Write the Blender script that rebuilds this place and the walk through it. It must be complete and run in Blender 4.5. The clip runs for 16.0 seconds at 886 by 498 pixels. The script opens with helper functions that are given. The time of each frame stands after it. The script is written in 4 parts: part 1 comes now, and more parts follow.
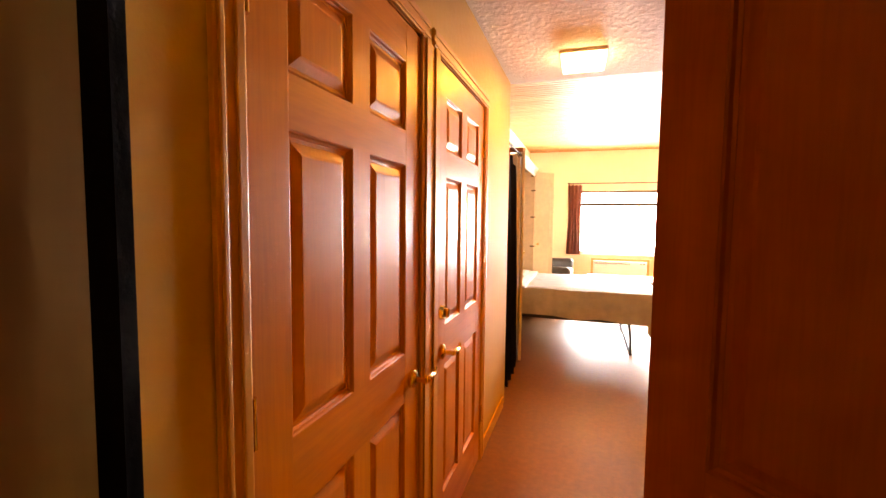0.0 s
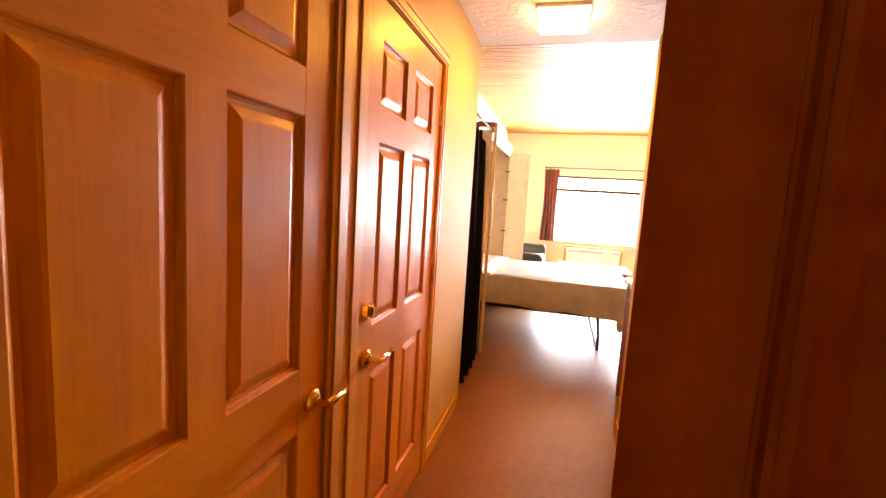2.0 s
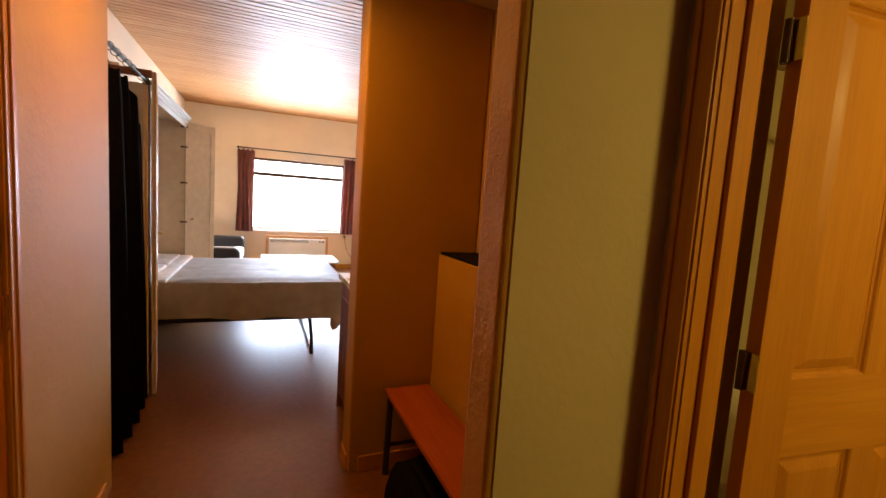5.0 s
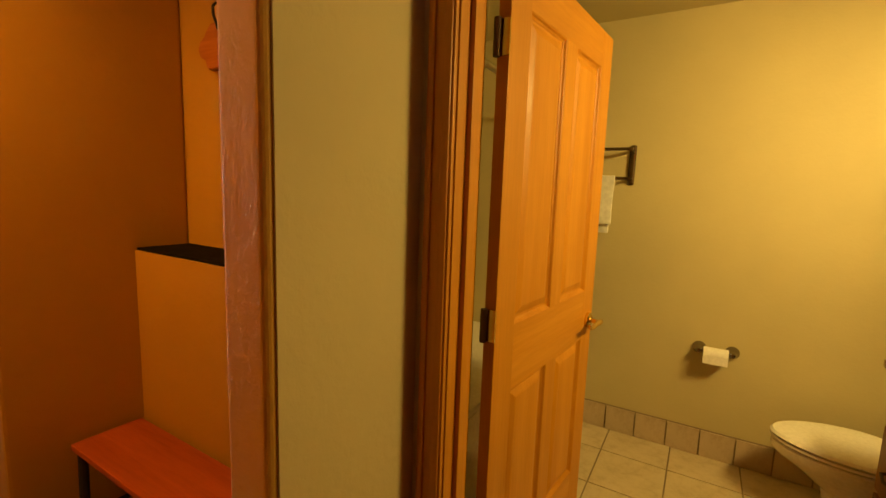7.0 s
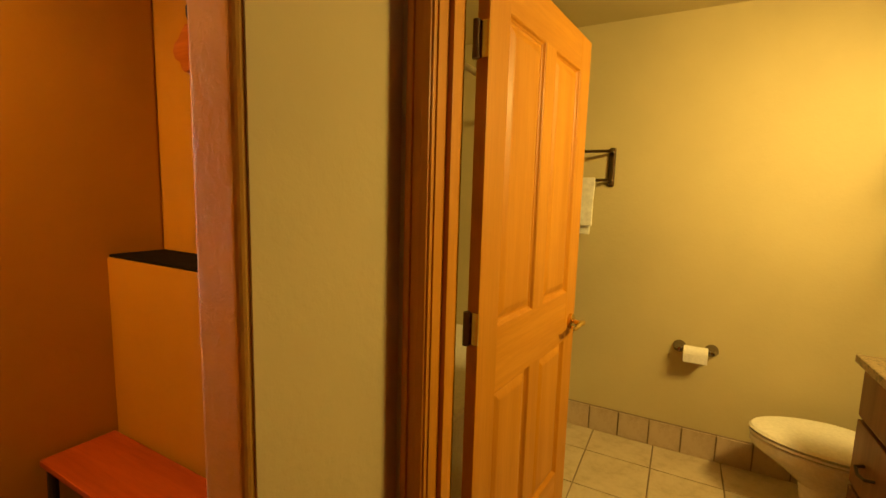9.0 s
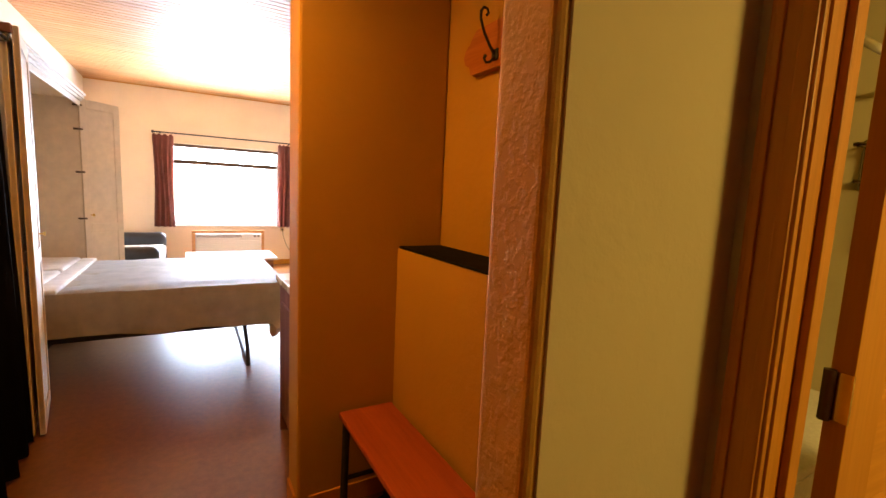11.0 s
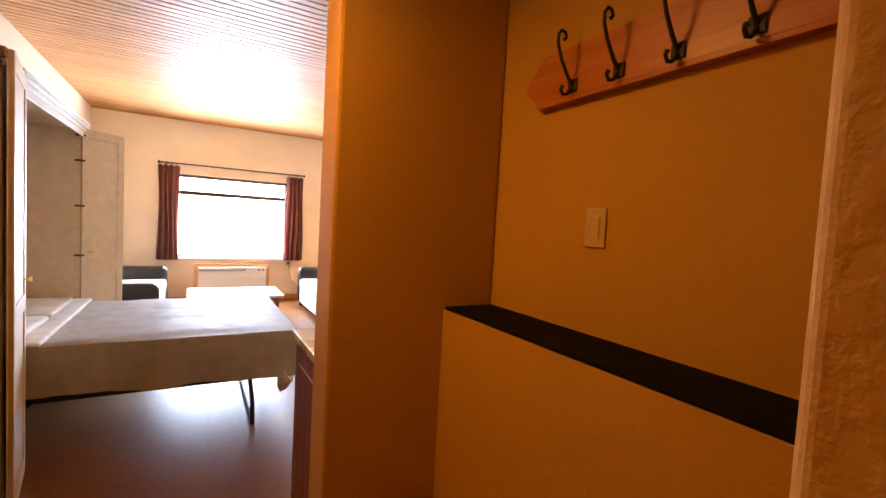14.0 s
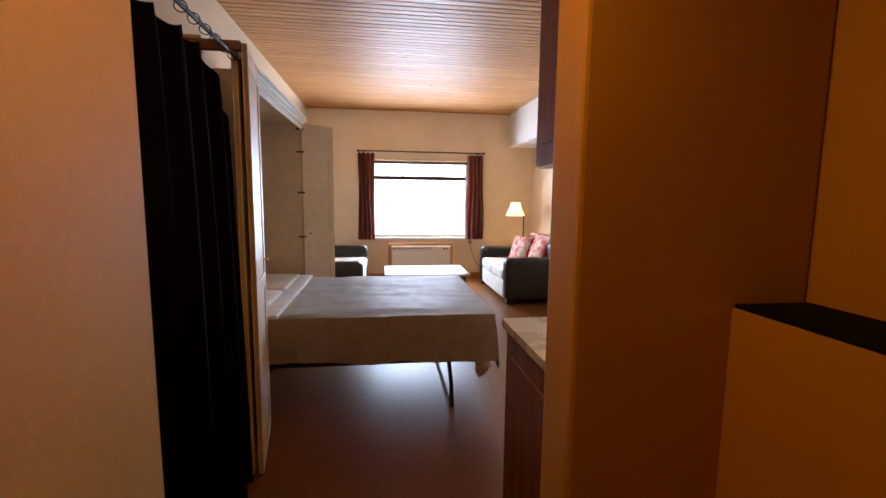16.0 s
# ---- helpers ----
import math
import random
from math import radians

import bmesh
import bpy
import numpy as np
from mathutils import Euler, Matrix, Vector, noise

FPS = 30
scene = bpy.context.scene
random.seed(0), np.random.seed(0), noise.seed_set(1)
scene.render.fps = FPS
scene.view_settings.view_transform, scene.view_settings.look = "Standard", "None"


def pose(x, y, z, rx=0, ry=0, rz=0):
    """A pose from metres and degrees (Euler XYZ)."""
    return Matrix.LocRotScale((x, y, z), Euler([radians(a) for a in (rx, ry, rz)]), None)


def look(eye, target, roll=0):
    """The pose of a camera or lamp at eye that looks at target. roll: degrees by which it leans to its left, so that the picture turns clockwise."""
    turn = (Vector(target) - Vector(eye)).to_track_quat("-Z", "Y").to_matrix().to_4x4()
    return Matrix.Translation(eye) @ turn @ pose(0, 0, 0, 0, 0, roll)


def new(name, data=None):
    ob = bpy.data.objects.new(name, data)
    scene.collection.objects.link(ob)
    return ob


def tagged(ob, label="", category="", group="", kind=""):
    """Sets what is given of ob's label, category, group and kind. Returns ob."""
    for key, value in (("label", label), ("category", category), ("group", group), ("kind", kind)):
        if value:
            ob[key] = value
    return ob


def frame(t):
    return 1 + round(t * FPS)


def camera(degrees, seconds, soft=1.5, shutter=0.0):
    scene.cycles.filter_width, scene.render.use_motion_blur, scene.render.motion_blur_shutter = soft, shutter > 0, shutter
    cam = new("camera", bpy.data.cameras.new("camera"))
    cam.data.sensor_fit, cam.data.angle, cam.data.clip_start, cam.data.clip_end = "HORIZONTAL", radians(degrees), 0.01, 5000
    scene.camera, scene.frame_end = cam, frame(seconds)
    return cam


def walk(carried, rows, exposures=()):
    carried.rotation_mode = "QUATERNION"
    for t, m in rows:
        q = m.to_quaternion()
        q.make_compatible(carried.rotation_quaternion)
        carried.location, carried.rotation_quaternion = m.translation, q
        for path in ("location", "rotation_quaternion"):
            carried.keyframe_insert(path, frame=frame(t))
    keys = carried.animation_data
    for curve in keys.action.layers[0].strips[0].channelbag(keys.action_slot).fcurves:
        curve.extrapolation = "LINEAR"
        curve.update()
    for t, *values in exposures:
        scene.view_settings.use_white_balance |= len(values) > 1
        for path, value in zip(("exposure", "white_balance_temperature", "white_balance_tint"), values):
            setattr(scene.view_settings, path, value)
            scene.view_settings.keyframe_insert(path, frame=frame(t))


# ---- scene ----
cam = camera(90.7, 16.0)
PATH = [
    (0, (0.554, 1.351, 1.416), (-0.059, 3.25, 1.277), 0.6),
    (0.5, (0.538, 1.446, 1.422), (-0.005, 3.358, 1.205), 0.6),
    (1, (0.563, 1.55, 1.413), (0.021, 3.465, 1.212), 0.9),
    (1.5, (0.582, 1.65, 1.422), (0.023, 3.561, 1.236), 2.8),
    (2, (0.599, 1.741, 1.414), (0.089, 3.661, 1.186), 3.5),
    (2.5, (0.582, 1.858, 1.411), (0.274, 3.823, 1.202), 3.4),
    (3, (0.542, 1.97, 1.419), (0.408, 3.956, 1.231), 2.9),
    (5.5, (0.621, 2.407, 1.402), (1.69, 4.083, 1.196), 3.3),
    (6, (0.617, 2.47, 1.42), (1.975, 3.925, 1.227), 1.6),
    (6.5, (0.593, 2.494, 1.418), (2.135, 3.745, 1.179), 0.7),
    (7, (0.614, 2.493, 1.421), (2.32, 3.504, 1.162), 2.0),
    (7.5, (0.62, 2.469, 1.419), (2.435, 3.272, 1.17), 2.4),
    (8, (0.627, 2.451, 1.427), (2.507, 3.089, 1.183), 3.0),
    (8.5, (0.622, 2.463, 1.417), (2.465, 3.203, 1.184), 2.3),
    (9, (0.625, 2.492, 1.419), (2.368, 3.441, 1.177), 1.6),
    (9.5, (0.651, 2.538, 1.393), (2.237, 3.737, 1.172), 1.5),
    (10, (0.687, 2.577, 1.368), (2.03, 4.05, 1.178), 1.5),
    (12.5, (0.684, 2.878, 1.427), (1.569, 4.653, 1.165), 3.0),
    (13, (0.654, 2.931, 1.433), (1.654, 4.652, 1.231), 3.0),
    (13.5, (0.639, 2.978, 1.449), (1.672, 4.683, 1.294), 3.5),
    (14, (0.663, 3.055, 1.458), (1.658, 4.786, 1.349), 3.2),
    (14.5, (0.673, 3.144, 1.456), (1.47, 4.973, 1.312), 3.2),
    (15, (0.652, 3.222, 1.436), (1.167, 5.146, 1.253), 2.9),
    (15.5, (0.637, 3.337, 1.421), (0.999, 5.292, 1.203), 1.8),
    (16, (0.589, 3.462, 1.42), (0.865, 5.428, 1.185), 0.6),
]
EXPOSURES = [(0, 1.35, 11500, 22), (0.5, 1.85, 11500, 22), (1.0, 1.95, 11000, 21), (1.5, 1.75, 10000, 19), (2.0, 1.4, 9000, 17), (2.5, 1.0, 8000, 15), (3.0, 0.6, 7200, 13),
             (5.5, -0.25, 7000, 13), (6.0, -0.2, 7000, 13), (6.5, 0.05, 7050, 12.5), (7.0, 0.5, 7100, 12), (8.0, 0.9, 7200, 12), (9.0, 0.7, 7100, 12), (9.5, 0.45, 7100, 12), (10, 0.6, 7000, 13),
             (12.5, 0.1, 6900, 13), (14, 0.15, 6800, 13), (15, -0.35, 6700, 12), (16, -1.0, 6600, 12)]
walk(cam, [(t, look(eye, target, roll)) for t, eye, target, roll in PATH], EXPOSURES)

# ---- light ----
WARM = (1.0, 0.388, 0.02)
BATH = (1.0, 0.70, 0.20)
DAY = (0.60, 0.75, 1.0)
world = bpy.data.worlds.new("world")
scene.world = world
world.use_nodes = True
sky = world.node_tree.nodes.new("ShaderNodeTexSky")
sky.sky_type, sky.sun_disc = "NISHITA", False
sky.sun_elevation, sky.sun_rotation = radians(38), radians(20)
world.node_tree.links.new(sky.outputs[0], world.node_tree.nodes["Background"].inputs[0])
world.node_tree.nodes["Background"].inputs[1].default_value = 0.12


def area_lamp(name, m, sx, sy, power, colour, spread=180):
    data = bpy.data.lights.new(name, "AREA")
    data.shape, data.size, data.size_y, data.energy, data.color = "RECTANGLE", sx, sy, power, colour
    data.spread = radians(spread)
    ob = new(name, data)
    ob.matrix_world = m
    return ob


def point_lamp(name, place, radius, power, colour):
    data = bpy.data.lights.new(name, "POINT")
    data.shadow_soft_size, data.energy, data.color = radius, power, colour
    ob = new(name, data)
    ob.location = place
    return ob


sun_data = bpy.data.lights.new("sun", "SUN")
sun_data.energy, sun_data.angle, sun_data.color = 3.0, radians(0.5), (1.0, 0.95, 0.86)
sun = new("sun", sun_data)
sun.matrix_world = look((3.0, 18, 8.5), (1.3, 9.3, 0.4))
area_lamp("window_daylight", look((1.26, 11.225, 1.375), (1.26, 9.0, 1.375)), 1.64, 1.29, 390, DAY)
area_lamp("hall_lamp", look((0.515, 4.24, 2.352), (0.515, 4.24, 0)), 0.22, 0.22, 14.5, WARM)
area_lamp("bath_lamp", look((2.2, 1.53, 2.0), (2.9, 2.8, 1.0)), 0.6, 0.12, 24, BATH)
point_lamp("reading_lamp", (2.78, 10.5, 1.22), 0.04, 11, (1.0, 0.62, 0.25))
area_lamp("landing_lamp", look((0.5, 0.2, 2.38), (0.6, 0.25, 0)), 0.3, 0.3, 0.68, (1.0, 0.26, 0.02))

# ---- materials ----


def material(name, colour, rough=0.6, metal=0.0):
    m = bpy.data.materials.new(name)
    m.use_nodes = True
    b = m.node_tree.nodes["Principled BSDF"]
    b.inputs["Base Color"].default_value = (*colour, 1)
    b.inputs["Roughness"].default_value = rough
    b.inputs["Metallic"].default_value = metal
    return m, m.node_tree.nodes, m.node_tree.links, b


def coords(n, l, scale, random_shift=False):
    tc, mp = n.new("ShaderNodeTexCoord"), n.new("ShaderNodeMapping")
    mp.inputs["Scale"].default_value = scale
    l.new(tc.outputs["Object"], mp.inputs["Vector"])
    if random_shift:
        info, mul = n.new("ShaderNodeObjectInfo"), n.new("ShaderNodeVectorMath")
        mul.operation = "MULTIPLY"
        mul.inputs[1].default_value = (7.0, 5.0, 3.0)
        l.new(info.outputs["Random"], mul.inputs[0])
        l.new(mul.outputs[0], mp.inputs["Location"])
    return mp.outputs["Vector"]


def noise_tex(n, l, vec, scale, detail=4, rough=0.55):
    t = n.new("ShaderNodeTexNoise")
    t.inputs["Scale"].default_value, t.inputs["Detail"].default_value, t.inputs["Roughness"].default_value = scale, detail, rough
    l.new(vec, t.inputs["Vector"])
    return t.outputs["Fac"]


def ramp(n, l, fac, stops):
    r = n.new("ShaderNodeValToRGB")
    while len(r.color_ramp.elements) < len(stops):
        r.color_ramp.elements.new(0.5)
    for e, (p, c) in zip(r.color_ramp.elements, stops):
        e.position, e.color = p, (*c, 1)
    l.new(fac, r.inputs["Fac"])
    return r.outputs["Color"]


def bump(n, l, b, height, strength, distance):
    k = n.new("ShaderNodeBump")
    k.inputs["Strength"].default_value, k.inputs["Distance"].default_value = strength, distance
    l.new(height, k.inputs["Height"])
    l.new(k.outputs["Normal"], b.inputs["Normal"])


def mix(n, l, fac, a, b, kind="MIX"):
    m = n.new("ShaderNodeMix")
    m.data_type, m.blend_type = "RGBA", kind
    if isinstance(fac, float):
        m.inputs["Factor"].default_value = fac
    else:
        l.new(fac, m.inputs["Factor"])
    for v, i in ((a, 6), (b, 7)):
        if isinstance(v, tuple):
            m.inputs[i].default_value = (*v, 1)
        else:
            l.new(v, m.inputs[i])
    return m.outputs[2]


def plaster(name, colour, relief=0.12, scale=24):
    m, n, l, b = material(name, colour, 0.75)
    v = coords(n, l, (1, 1, 1))
    big, fine = noise_tex(n, l, v, 1.7, 5), noise_tex(n, l, v, scale, 3)
    dark = tuple(c * 0.88 for c in colour)
    l.new(ramp(n, l, big, [(0.3, dark), (0.7, colour)]), b.inputs["Base Color"])
    blot = ramp(n, l, fine, [(0.42, (0, 0, 0)), (0.62, (1, 1, 1))])
    bump(n, l, b, blot, relief, 0.004)
    return m


def wood(name, light, dark, grain, rough=0.46, knots=False, coat=0.03):
    m, n, l, b = material(name, light, rough)
    stretch = {"z": (1, 1, 0.06), "x": (0.06, 1, 1), "y": (1, 0.06, 1)}[grain]
    v = coords(n, l, stretch, True)
    band = noise_tex(n, l, v, 14, 6, 0.6)
    fine = noise_tex(n, l, v, 130, 3)
    big = noise_tex(n, l, coords(n, l, (1, 1, 1), True), 1.3, 2)
    mid = tuple((p + q) / 2 for p, q in zip(light, dark))
    c = ramp(n, l, band, [(0.28, dark), (0.5, mid), (0.68, light)])
    c = mix(n, l, 0.3, c, ramp(n, l, fine, [(0.35, dark), (0.6, light)]))
    c = mix(n, l, 0.5, c, ramp(n, l, big, [(0.3, (0.72, 0.68, 0.62)), (0.7, (1, 1, 1))]), "MULTIPLY")
    if knots:
        vo = n.new("ShaderNodeTexVoronoi")
        vo.inputs["Scale"].default_value = 4.6
        l.new(coords(n, l, (0.55, 1.7, 1)), vo.inputs["Vector"])
        c = mix(n, l, ramp(n, l, vo.outputs["Distance"], [(0.035, (1, 1, 1)), (0.075, (0, 0, 0))]), c, tuple(x * 0.35 for x in dark))
    l.new(c, b.inputs["Base Color"])
    l.new(ramp(n, l, band, [(0.2, (rough + 0.1,) * 3), (0.8, (rough - 0.06,) * 3)]), b.inputs["Roughness"])
    b.inputs["Coat Weight"].default_value, b.inputs["Coat Roughness"].default_value = coat, 0.18
    b.inputs["Specular IOR Level"].default_value = 0.35
    bump(n, l, b, fine, 0.12, 0.001)
    return m


def cloth(name, colour, rough=0.9, scale=9, weave=420, sheen=0.15):
    m, n, l, b = material(name, colour, rough)
    v = coords(n, l, (1, 1, 1))
    dark = tuple(c * 0.72 for c in colour)
    l.new(ramp(n, l, noise_tex(n, l, v, scale, 5), [(0.3, dark), (0.7, colour)]), b.inputs["Base Color"])
    bump(n, l, b, noise_tex(n, l, v, weave, 2), 0.35, 0.002)
    b.inputs["Sheen Weight"].default_value = sheen
    return m


def speckled(name, colours, scale, rough):
    m, n, l, b = material(name, colours[0], rough)
    v = coords(n, l, (1, 1, 1))
    c = ramp(n, l, noise_tex(n, l, v, scale, 6, 0.75), [(0.36 + 0.1 * i, k) for i, k in enumerate(colours)])
    l.new(c, b.inputs["Base Color"])
    return m


def plain(name, colour, rough, metal=0.0, relief=0.08, scale=60):
    m, n, l, b = material(name, colour, rough, metal)
    v = coords(n, l, (1, 1, 1))
    f = noise_tex(n, l, v, scale, 4)
    l.new(ramp(n, l, f, [(0.3, tuple(c * 0.86 for c in colour)), (0.7, colour)]), b.inputs["Base Color"])
    l.new(ramp(n, l, noise_tex(n, l, v, 7, 4), [(0.3, (max(rough - 0.07, 0.03),) * 3), (0.7, (rough + 0.07,) * 3)]), b.inputs["Roughness"])
    bump(n, l, b, f, relief, 0.001)
    return m


def glow(name, colour, strength):
    m, n, l, b = material(name, (0.9, 0.88, 0.82), 0.5)
    b.inputs["Emission Color"].default_value = (*colour, 1)
    b.inputs["Emission Strength"].default_value = strength
    return m


TAN = plaster("tan_plaster", (0.48, 0.262, 0.036))
SAGE = plaster("sage_plaster", (0.54, 0.46, 0.25), 0.10, 40)
CREAM = plaster("cream_plaster", (0.78, 0.61, 0.42), 0.10)
ROUGH_TAN = plaster("rough_tan_plaster", (0.48, 0.262, 0.036), 0.2, 42)
WHITE_CEIL = plaster("ceiling_plaster", (0.74, 0.70, 0.64), 0.4, 30)
PINE_V = wood("pine_upright", (0.60, 0.265, 0.030), (0.46, 0.182, 0.017), "z")
PINE_H = wood("pine_level", (0.60, 0.265, 0.030), (0.46, 0.182, 0.017), "x")
PINE_Y = wood("pine_trim", (0.60, 0.265, 0.030), (0.46, 0.182, 0.017), "y")
# Pine again, with the hall light's redder cast put into the colour.
HALL_V = wood("hall_lit_pine_upright", (0.60, 0.200, 0.014), (0.44, 0.132, 0.009), "z", 0.36, False, 0.0)
HALL_H = wood("hall_lit_pine_level", (0.60, 0.200, 0.014), (0.44, 0.132, 0.009), "x", 0.36, False, 0.0)
for lit_pine in (HALL_V, HALL_H):
    lit_pine.node_tree.nodes["Principled BSDF"].inputs["Specular IOR Level"].default_value = 0.22
RED_V = wood("red_pine_upright", (0.36, 0.075, 0.012), (0.24, 0.042, 0.008), "z")
RED_H = wood("red_pine_level", (0.36, 0.075, 0.012), (0.24, 0.042, 0.008), "x")
CEIL_WOOD = wood("ceiling_pine", (0.68, 0.36, 0.145), (0.46, 0.20, 0.07), "x", 0.5, True, 0.0)
CHERRY_V = wood("cherry_upright", (0.26, 0.085, 0.035), (0.13, 0.04, 0.018), "z", 0.62, False, 0.0)
CHERRY_H = wood("cherry_level", (0.30, 0.11, 0.045), (0.17, 0.055, 0.025), "x")
BENCH_WOOD = wood("bench_wood", (0.44, 0.095, 0.03), (0.29, 0.052, 0.018), "y", 0.4)
RACK_WOOD = wood("rack_wood", (0.50, 0.17, 0.035), (0.32, 0.09, 0.018), "y", 0.4)
VANITY_WOOD = wood("vanity_wood", (0.20, 0.076, 0.024), (0.11, 0.040, 0.013), "z", 0.4)
CABINET = plain("cabinet_paint", (0.73, 0.58, 0.41), 0.45, 0, 0.02, 14)
WHITE = plain("white_paint", (0.82, 0.80, 0.76), 0.4, 0, 0.04, 30)
BRASS = plain("brass", (0.80, 0.57, 0.22), 0.18, 1.0, 0.02)
STEEL = plain("brushed_steel", (0.62, 0.58, 0.52), 0.2, 1.0, 0.02)
# Chrome with the dark reflections of its surroundings put into the base colour.
SHADED_CHROME = plain("shaded_chrome", (0.30, 0.26, 0.22), 0.14, 1.0, 0.02)
BRONZE = plain("dark_bronze", (0.12, 0.075, 0.045), 0.4, 0.8)
IRON = plain("black_iron", (0.025, 0.022, 0.02), 0.6, 0.2, 0.2)
RUBBER = plain("black_rubber", (0.015, 0.014, 0.013), 0.8)
LEATHER = plain("black_leather", (0.014, 0.012, 0.012), 0.36, 0, 0.2, 140)
BLACK_CLOTH = cloth("black_cloth", (0.008, 0.006, 0.006), 0.95, sheen=0.0)
BLACK_TOP = plain("black_shelf_top", (0.008, 0.007, 0.007), 0.9, 0, 0.4, 200)
CURTAIN = cloth("brown_curtain", (0.19, 0.05, 0.026), 0.75)
BLANKET = cloth("taupe_blanket", (0.60, 0.50, 0.39), 0.5, sheen=0.5)
SHEET = cloth("white_sheet", (0.80, 0.79, 0.80), 0.8)
SEAT_CLOTH = cloth("pale_seat_cloth", (0.68, 0.63, 0.55), 0.85)
RED_CLOTH = speckled("red_print_cloth", [(0.36, 0.03, 0.03), (0.42, 0.05, 0.04), (0.62, 0.48, 0.36), (0.22, 0.20, 0.14)], 11, 0.85)
TOWEL = cloth("white_towel", (0.80, 0.79, 0.74), 0.95, 30, 260)
CERAMIC = plain("white_ceramic", (0.82, 0.80, 0.74), 0.12, 0, 0.0)
GRANITE = speckled("granite", [(0.04, 0.028, 0.016), (0.15, 0.105, 0.055), (0.30, 0.22, 0.12), (0.07, 0.05, 0.03)], 48, 0.3)
TILE = speckled("floor_tile", [(0.42, 0.34, 0.22), (0.50, 0.41, 0.27), (0.55, 0.46, 0.32)], 7, 0.35)
BASE_TILE = speckled("base_tile", [(0.40, 0.30, 0.20), (0.46, 0.36, 0.25), (0.50, 0.40, 0.28)], 9, 0.35)
GROUT = plain("grout", (0.29, 0.22, 0.145), 0.9)
PAPER = plain("white_paper", (0.82, 0.80, 0.75), 0.9)
GREEN_BOX = plain("green_card", (0.30, 0.52, 0.30), 0.6)
SHADE = plain("lamp_shade", (0.85, 0.76, 0.58), 0.8)
SHADE.node_tree.nodes["Principled BSDF"].inputs["Emission Color"].default_value = (1.0, 0.72, 0.36, 1)
SHADE.node_tree.nodes["Principled BSDF"].inputs["Emission Strength"].default_value = 2.4
DIFFUSER = glow("lit_diffuser", (1.0, 0.80, 0.5), 8)
LAMP_ON = glow("lit_glass", (1.0, 0.75, 0.35), 4)
LAMINATE = plain("pale_laminate", (0.60, 0.55, 0.42), 0.3)
SWITCH = plain("ivory_plastic", (0.56, 0.40, 0.18), 0.4, 0, 0.0)
AC_WHITE = plain("appliance_plastic", (0.78, 0.75, 0.68), 0.4, 0, 0.0)
TABLE_TOP = plain("pale_table_top", (0.74, 0.72, 0.68), 0.18, 0, 0.02)
STRIPE = cloth("striped_mattress", (0.62, 0.52, 0.38), 0.9)
GROUND = plain("outside_paving", (0.45, 0.42, 0.38), 0.9)
for dull in (BLACK_CLOTH, BLACK_TOP):
    dull.node_tree.nodes["Principled BSDF"].inputs["Specular IOR Level"].default_value = 0.08


def floor_material():
    m, n, l, b = material("brown_floor", (0.26, 0.13, 0.06), 0.35)
    v = coords(n, l, (1, 1, 1))
    c = ramp(n, l, noise_tex(n, l, v, 26, 6, 0.7), [(0.3, (0.135, 0.046, 0.011)), (0.7, (0.215, 0.078, 0.019))])
    c = mix(n, l, 0.6, c, ramp(n, l, noise_tex(n, l, v, 1.6, 4), [(0.3, (0.78, 0.74, 0.7)), (0.7, (1, 1, 1))]), "MULTIPLY")
    l.new(c, b.inputs["Base Color"])
    l.new(ramp(n, l, noise_tex(n, l, v, 5, 5), [(0.2, (0.27,) * 3), (0.8, (0.32,) * 3)]), b.inputs["Roughness"])
    b.inputs["Specular IOR Level"].default_value = 0.36
    bump(n, l, b, noise_tex(n, l, v, 90, 4), 0.12, 0.001)
    return m


FLOOR = floor_material()


def glass_material():
    m, n, l, b = material("window_glass", (1, 1, 1), 0.0)
    b.inputs["Transmission Weight"].default_value, b.inputs["IOR"].default_value = 1.0, 1.05
    return m


GLASS = glass_material()

# ---- building helpers ----


def box(bm, x0, x1, y0, y1, z0, z1, bevel=0.0):
    r = bmesh.ops.create_cube(bm, size=1)
    vs = r["verts"]
    bmesh.ops.scale(bm, vec=(x1 - x0, y1 - y0, z1 - z0), verts=vs)
    bmesh.ops.translate(bm, vec=((x0 + x1) / 2, (y0 + y1) / 2, (z0 + z1) / 2), verts=vs)
    if bevel:
        es = list({e for v in vs for e in v.link_edges})
        bmesh.ops.bevel(bm, geom=es, offset=bevel, segments=2 if bevel < 0.015 else 5, affect="EDGES", profile=0.6 if bevel < 0.015 else 0.5)
    return bm


def bx(*a, bevel=0.0):
    return box(bmesh.new(), *a, bevel=bevel)


def rod(bm, p, q, r, seg=14, r2=None):
    p, q = Vector(p), Vector(q)
    d = q - p
    m = Matrix.Translation((p + q) / 2) @ d.to_track_quat("Z", "Y").to_matrix().to_4x4()
    bmesh.ops.create_cone(bm, cap_ends=True, segments=seg, radius1=r, radius2=r if r2 is None else r2, depth=d.length, matrix=m)
    return bm


